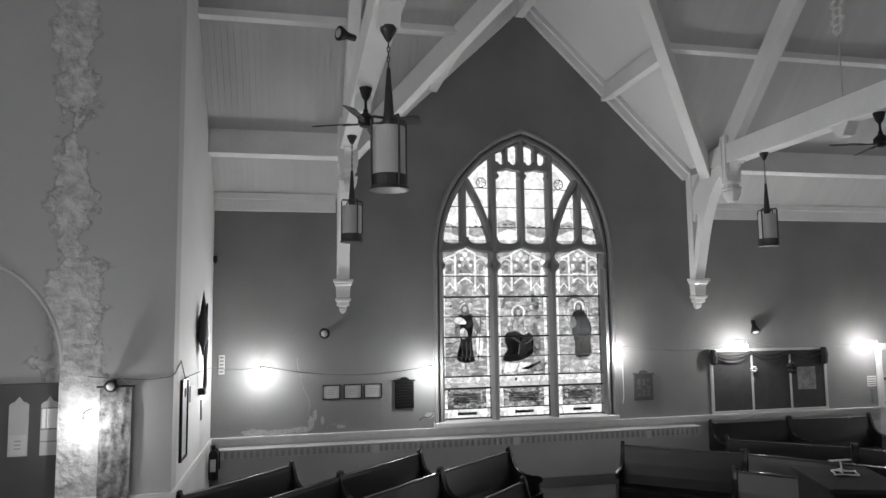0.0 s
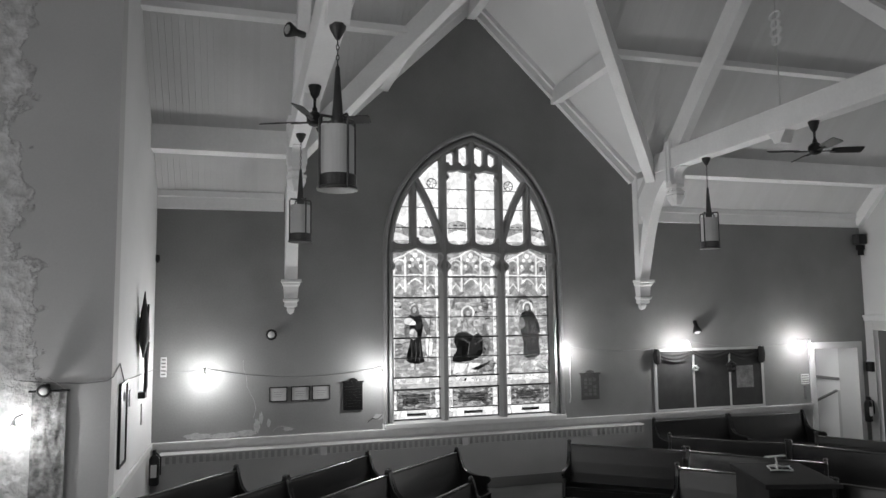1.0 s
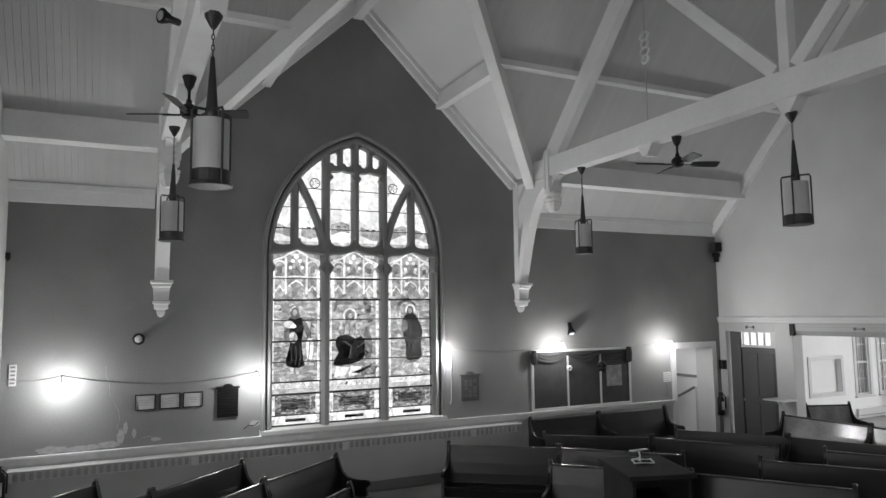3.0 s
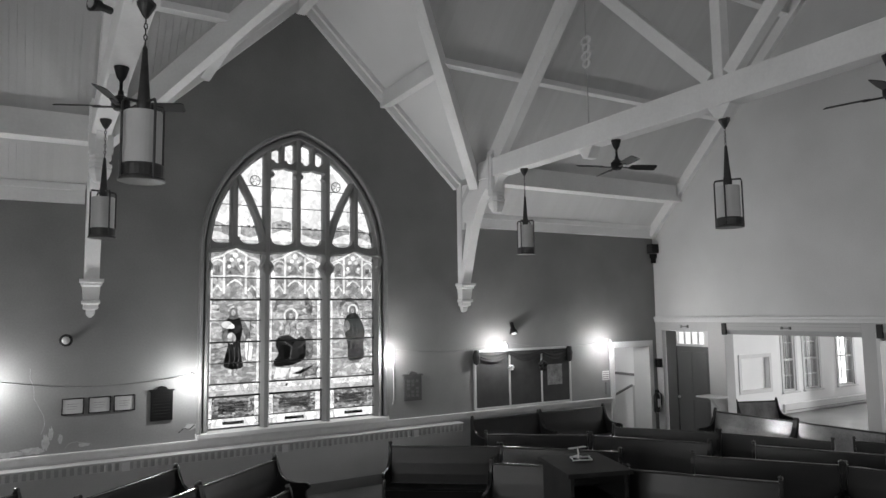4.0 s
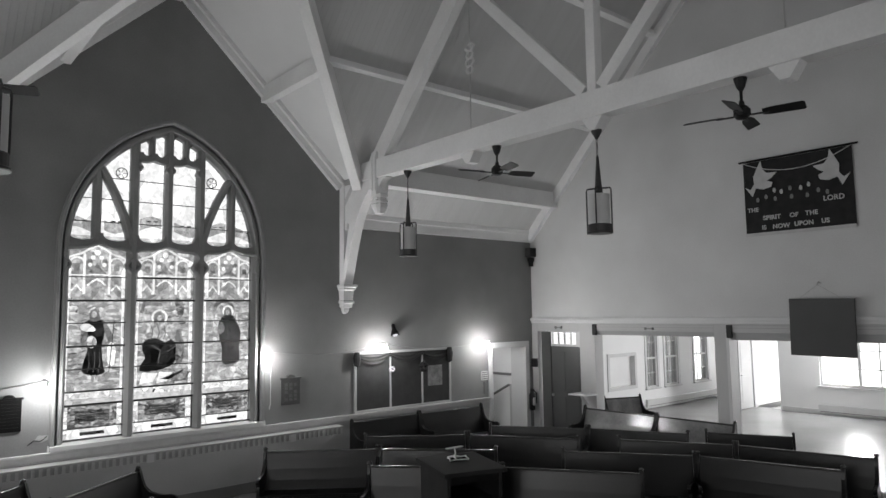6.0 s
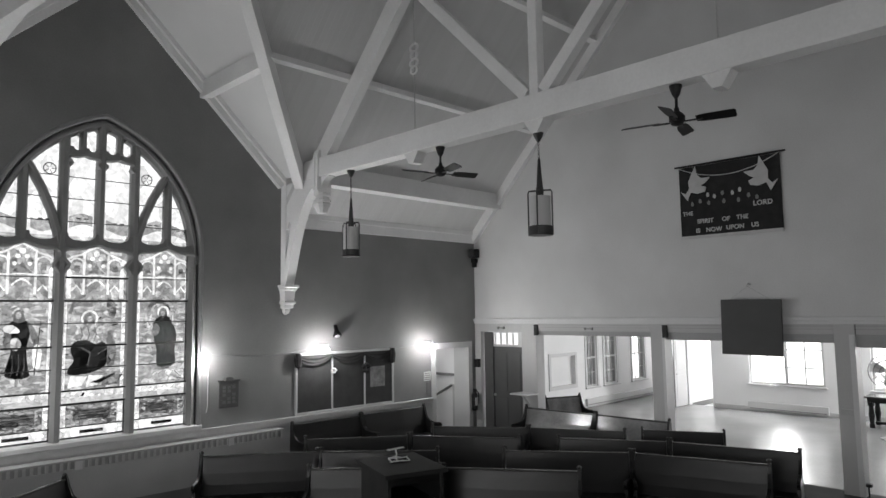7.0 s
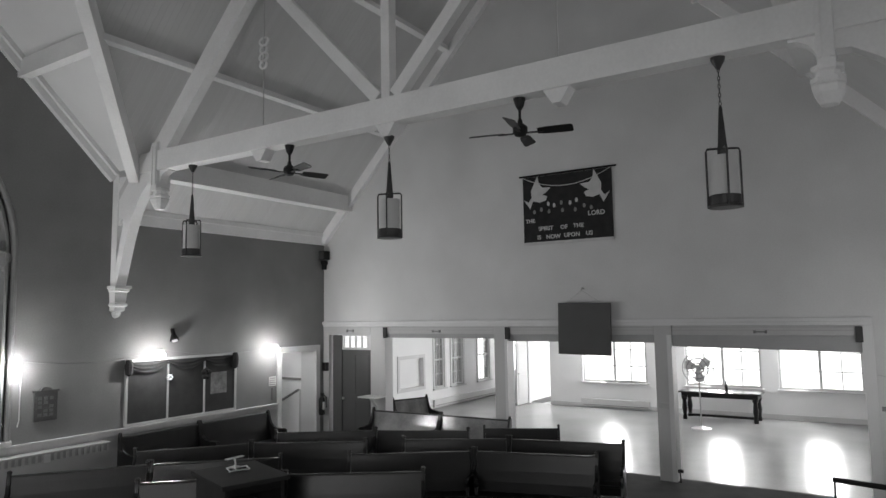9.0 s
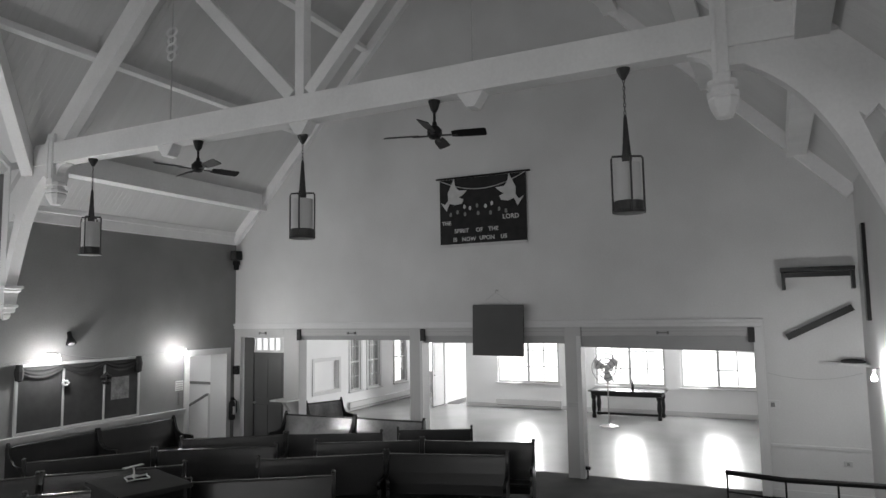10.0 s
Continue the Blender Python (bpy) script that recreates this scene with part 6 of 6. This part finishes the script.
t = thing("pelmet_shelf", (XE, -1.92, 3.5), "dark stained wooden shelf with two drop brackets", "shelf")
part("board", boxes((-0.2, 0, -0.52, 0.5, 0.0, 0.07)), M_PEW, t, bevel=0.006)
for y in (-0.49, 0.46):
    part("bracket", boxes((-0.18, -0.0, y - 0.025, y + 0.025, -0.28, 0.0)), M_PEW, t, bevel=0.006)
part("back_rail", boxes((-0.02, 0, -0.5, 0.48, -0.08, 0.0)), M_PEW, t)
t = thing("leaning_plank", (XE - 0.06, -1.92, 2.72), "dark stained plank fixed aslant on the wall", "plank")
part("board", beam(bmesh.new(), (0, -0.46, 0.22), (0, 0.46, -0.24), 0.11, 0.1), M_PEW, t)
t = thing("corner_shelf", (XE, YS, 2.08), "pale triangular corner shelf with dark things on it", "shelf")
bm = bmesh.new()
prism(bm, [(0, 0), (-0.75, 0), (-0.02, 0.62), (0, 0.62)], 2, 0, 0.035)
part("board", bm, M_WALL_E, t)
b = thing("cloth_bundle", (XE - 0.25, YS + 0.18, 2.115), "dark folded cloth lying on the corner shelf", "cloth")
part("fold", lathe(bmesh.new(), [(0.16, 0), (0.17, 0.02), (0.12, 0.045), (0.03, 0.055)], 14), M_BOARD, b)
t = thing("wall_board_tall", (9.0, YS, 2.75), "tall narrow dark board on the side wall", "board")
part("board", boxes((-0.1, 0.1, 0, 0.05, 0.0, 1.35)), M_PEW, t, bevel=0.006)
t = thing("side_lamp_cable", (XE - 0.015, 0, 0), "thin sagging cable on the pale wall", "cable")
part("strand", tube(bmesh.new(), [(0, -1.15 - 1.3 * u, 1.92 - 0.1 * 4 * u * (1 - u) + 0.02 * u) for u in (k / 12 for k in range(13))], 0.006, 5), M_WAINSCOT, t)


# ---- railing by the hall opening ----
def railing():
    pts = [(7.85, -0.62), (7.72, -1.3), (7.86, -2.45)]
    t = thing("hand_railing", (7.8, -0.6, 0), "black metal hand railing with slim balusters", "railing")
    part("top_rail", tube(bmesh.new(), [(x - 7.8, y + 0.6, 0.8 - 0.01 * k) for k, (x, y) in enumerate(pts)], 0.034, 10), M_BLACK, t)
    part("lower_rail", tube(bmesh.new(), [(x - 7.8, y + 0.6, 0.55) for x, y in pts], 0.012, 6), M_BLACK, t)
    for (x0, y0), (x1, y1), n in ((pts[0], pts[1], 1), (pts[1], pts[2], 2)):
        for k in range(n):
            u = k / n + 0.02
            x, y = x0 + (x1 - x0) * u - 7.8, y0 + (y1 - y0) * u + 0.6
            part("baluster", boxes((x - 0.012, x + 0.012, y - 0.012, y + 0.012, 0, 0.8)), M_BLACK, t)


railing()


# ---- lectern ----
def lectern():
    t = thing("lectern", (3.43, 5.12, 0), "dark wooden lectern desk with an open shelf", "lectern", turn=-17)
    w, d, h = 0.4, 0.47, 1.12
    bm = bmesh.new()
    prism(bm, [(-d, h - 0.05), (-d, h + 0.0), (d, h + 0.02), (d, h - 0.03)], 0, -w, w)
    part("desk_top", bm, M_DESK, t, bevel=0.006)
    for x in (-w + 0.05, w - 0.09):
        part("side_panel", boxes((x, x + 0.04, -d + 0.05, d - 0.05, 0, h - 0.05)), M_DESK, t)
    part("back_panel", boxes((-w + 0.09, w - 0.09, d - 0.09, d - 0.06, 0, h - 0.05)), M_PEW, t)
    part("shelf", boxes((-w + 0.09, w - 0.09, -d + 0.08, d - 0.09, 0.72, 0.75)), M_PEW, t)
    part("apron", boxes((-w + 0.09, w - 0.09, -d + 0.06, -d + 0.09, h - 0.14, h - 0.05)), M_PEW, t)
    s = thing("book_stand", (3.5, 5.3, 1.135), "white wire book stand with a coiled cable on the lectern", "book stand")
    part("ledge", boxes((-0.16, 0.16, -0.03, 0.03, 0.16, 0.175)), M_WAINSCOT, s, bevel=0.004)
    part("stem", tube(bmesh.new(), [(0, 0, 0.005), (0.02, 0, 0.08), (0, 0, 0.16)], 0.012), M_PAPER, s)
    for k in range(3):
        a = 2.1 * k
        part("foot", tube(bmesh.new(), [(0, 0, 0.05), (0.12 * math.cos(a), 0.12 * math.sin(a), 0.012)], 0.01), M_PAPER, s)
    part("cable_loop", tube(bmesh.new(), [(0.02 + 0.2 * math.cos(a) * (1 + 0.3 * math.sin(2 * a)), -0.06 + 0.13 * math.sin(a) + 0.05 * math.cos(3 * a), 0.012) for a in (2 * math.pi * k / 40 for k in range(41))], 0.009, 6), M_PAPER, s, "pale coiled cable")
    s.scale = (0.8, 0.8, 0.8)


lectern()
t = thing("reading_stand", (9.75, 8.22, 0), "pale sloping reading stand on a bent arm", "stand")
part("arm", tube(bmesh.new(), [(0.1, 0, 0), (0.1, 0, 0.9), (0.0, 0.1, 1.12)], 0.03), M_WAINSCOT, t)
part("desk", boxes((-0.2, 0.2, -0.2, 0.28, 1.12, 1.15)), M_TRIM, t, bevel=0.005)


# ---- truss rods and ornaments ----
def tie_rod(y, scroll):
    t = thing("suspension_rod", (TE, y, 5.72), "thin pale iron rod rising from the tie beam" + (" with scrolled ornament" if scroll else ""), "rod", "suspension rods")
    top = nave_z(y) - 0.1 - 5.72
    part("rod", tube(bmesh.new(), [(0, 0, 0), (0, 0, top)], 0.009, 6), M_WAINSCOT, t)
    if scroll:
        for k in range(4):
            z = 0.98 + 0.12 * k
            for s in (-1, 1):
                part("scroll", tube(bmesh.new(), [(0, s * (0.01 + (0.07 + 0.02 * (k % 2)) * math.sin(q)), z + 0.06 * math.cos(q)) for q in (math.pi * 1.6 * j / 10 for j in range(11))], 0.017, 6), M_TRIM, t)


tie_rod(6.3, True)
tie_rod(1.58, False)


# ---- south-west pier ----
def pier_door():
    t = thing("door_2", (0, YP + 0.12, 0), "dark double door with shaped glass lights in the blind arch", "door", "", "structure")
    part("leaf", boxes((-5.92, -4.84, 0, 0.05, 0, 2.23)), M_DOOR2, t)
    part("leaf", boxes((-7.0, -5.93, 0, 0.05, 0, 2.23)), M_DOOR2, t)
    for x0, x1 in ((-5.34, -5.15), (-5.03, -4.86)):
        bm = bmesh.new()
        xm = (x0 + x1) / 2
        prism(bm, [(x0, 1.475), (x1, 1.475), (x1, 2.01), (x1 - 0.03, 2.04), (x1 - 0.05, 2.04), (xm, 2.1), (x0 + 0.05, 2.04), (x0 + 0.03, 2.04), (x0, 2.01)], 1, -0.012, 0.001)
        part("glass_light", bm, M_WAINSCOT, t, "pale frosted glass light")
        if x0 < -5.1:
            part("paper_notice", boxes((x0 + 0.01, x1 - 0.01, -0.016, -0.0125, 1.49, 1.7)), M_FELT, t)
            for k in range(3):
                part("writing_bar", boxes((xm - 0.03, xm + 0.03, -0.018, -0.0162, 1.55 + 0.04 * k, 1.56 + 0.04 * k)), M_DOOR, t)
        else:
            # window reflection in the glass, put in as an opaque white panel
            part("reflection_pane", boxes((x0 + 0.015, x1 - 0.01, -0.0155, -0.0125, 1.76, 1.97)), M_HALL, t, "white pane that stands in for a bright window reflection")
            for z in (1.62, 1.75, 1.97):
                part("glazing_bar", boxes((x0, x1, -0.02, -0.0125, z - 0.006, z + 0.006)), M_DOOR, t)
            part("glazing_bar", boxes((xm - 0.035, xm - 0.02, -0.02, -0.0156, 1.76, 1.96)), M_WAINSCOT, t)


pier_door()
t = thing("hanging_textile", (-4.25, YP - 0.03, 0.85), "long mottled cloth hanging down the pier", "textile")
bm = bmesh.new()
n, m = 24, 56
g = [[bm.verts.new((-0.16 + 0.32 * i / n, -0.03 - 0.005 * math.sin(i * 0.8 + 0.9 * math.sin(j * 0.21)) - 0.005 * math.sin(j * 0.5 + 2 * math.sin(i * 0.5)), 1.33 * j / m)) for j in range(m + 1)] for i in range(n + 1)]
for i in range(n):
    for j in range(m):
        bm.faces.new((g[i][j], g[i + 1][j], g[i + 1][j + 1], g[i][j + 1]))
part("cloth", bm, M_MOTTLED, t, smooth=True)
part("rod", tube(bmesh.new(), [(-0.19, -0.03, 1.34), (0.19, -0.03, 1.34)], 0.012), M_PEW, t)
part("cord", tube(bmesh.new(), [(-0.17, -0.02, 1.34), (-0.03, 0.02, 1.47), (0.17, -0.02, 1.34)], 0.006, 5), M_FELT, t)
t = thing("pier_cable", (0, YP - 0.015, 0), "thin cable running across the pier", "cable")
part("strand", tube(bmesh.new(), [(-4.54, -0.005, 2.3), (-4.28, -0.005, 2.27), (-3.95, -0.005, 2.25), (-3.72, -0.005, 2.27), (-3.66, 0.02, 2.31)], 0.007, 5), M_CABLE, t)
part("strand", tube(bmesh.new(), [(-3.665, 0.02, 2.31), (-3.665, 0.4, 2.42), (-3.665, 0.7, 2.2), (-3.665, 3.2, 2.13)], 0.007, 5), M_CABLE, t)
bm = boxes((-4.84, XW + 0.03, YP - 0.035, YP, 0.96, 1.04), (XW, XW + 0.03, YP, 9.93, 0.96, 1.04), (XW, XW + 0.02, YP, 9.93, 0.0, 0.14))
setting("trim_pier", bm, M_TRIM, "white rail moulding round the pier", "trim", bevel=0.005)
setting("trim_arch", sweep(bmesh.new(), [(AX + (AR + 0.01) * math.cos(a), YP, AS + (AH + 0.01) * math.sin(a)) for a in (math.pi * k / 28 for k in range(29))], 0.045, 0.05), M_FELT, "pale bead round the blind arch", "trim")
t = thing("framed_picture", (XW, 7.38, 1.72), "dark framed picture on the narrow return wall", "picture frame")
part("frame", boxes((0, 0.03, -0.22, 0.22, -0.47, -0.44), (0, 0.03, -0.22, 0.22, 0.44, 0.47), (0, 0.03, -0.22, -0.19, -0.44, 0.44), (0, 0.03, 0.19, 0.22, -0.44, 0.44)), M_BLACK, t)
part("sheet", boxes((0.002, 0.015, -0.19, 0.19, -0.44, 0.44)), M_WAINSCOT, t)
part("emblem", lathe(bmesh.new(), [(0.06, 0), (0.05, 0.01)], 14), M_BOARD, t).matrix_local = pose(0.012, 0.05, 0.3, 0, 90, 0)
t = thing("draped_flag", (XW + 0.04, 8.45, 1.9), "dark cloth flag hanging furled on its pole", "flag")
bm = bmesh.new()
lathe(bm, [(0.02, 0.5), (0.06, 0.62), (0.14, 0.75), (0.12, 0.95), (0.07, 1.15), (0.02, 1.32), (0.008, 1.37)], 12)
lathe(bm, [(0.015, 0.02), (0.04, 0.1), (0.05, 0.4), (0.07, 0.7)], 10, (0.03, 0.16, 0))
for v in bm.verts:
    v.co.x = 0.03 + v.co.x * 0.5
    v.co.y *= 1.15 + 0.3 * math.sin(v.co.z * 9)
part("cloth", bm, M_CLOTH, t, smooth=True)
part("pole", tube(bmesh.new(), [(0.02, 0.2, -0.02), (0.05, 0.12, 0.5), (0.08, -0.02, 1.2)], 0.013), M_PEWTOP, t)
part("bracket", boxes((-0.04, 0.05, 0.12, 0.28, -0.04, 0.04)), M_BLACK, t)
for y, z, h in ((7.9, 1.95, 0.1), (8.9, 1.62, 0.14)):
    t = thing("wall_plate", (XW, y, z), "small grey plate on the return wall", "switch", "electrical plates")
    part("plate", boxes((0, 0.02, -0.06, 0.06, -h, h)), M_WAINSCOT, t, bevel=0.004)
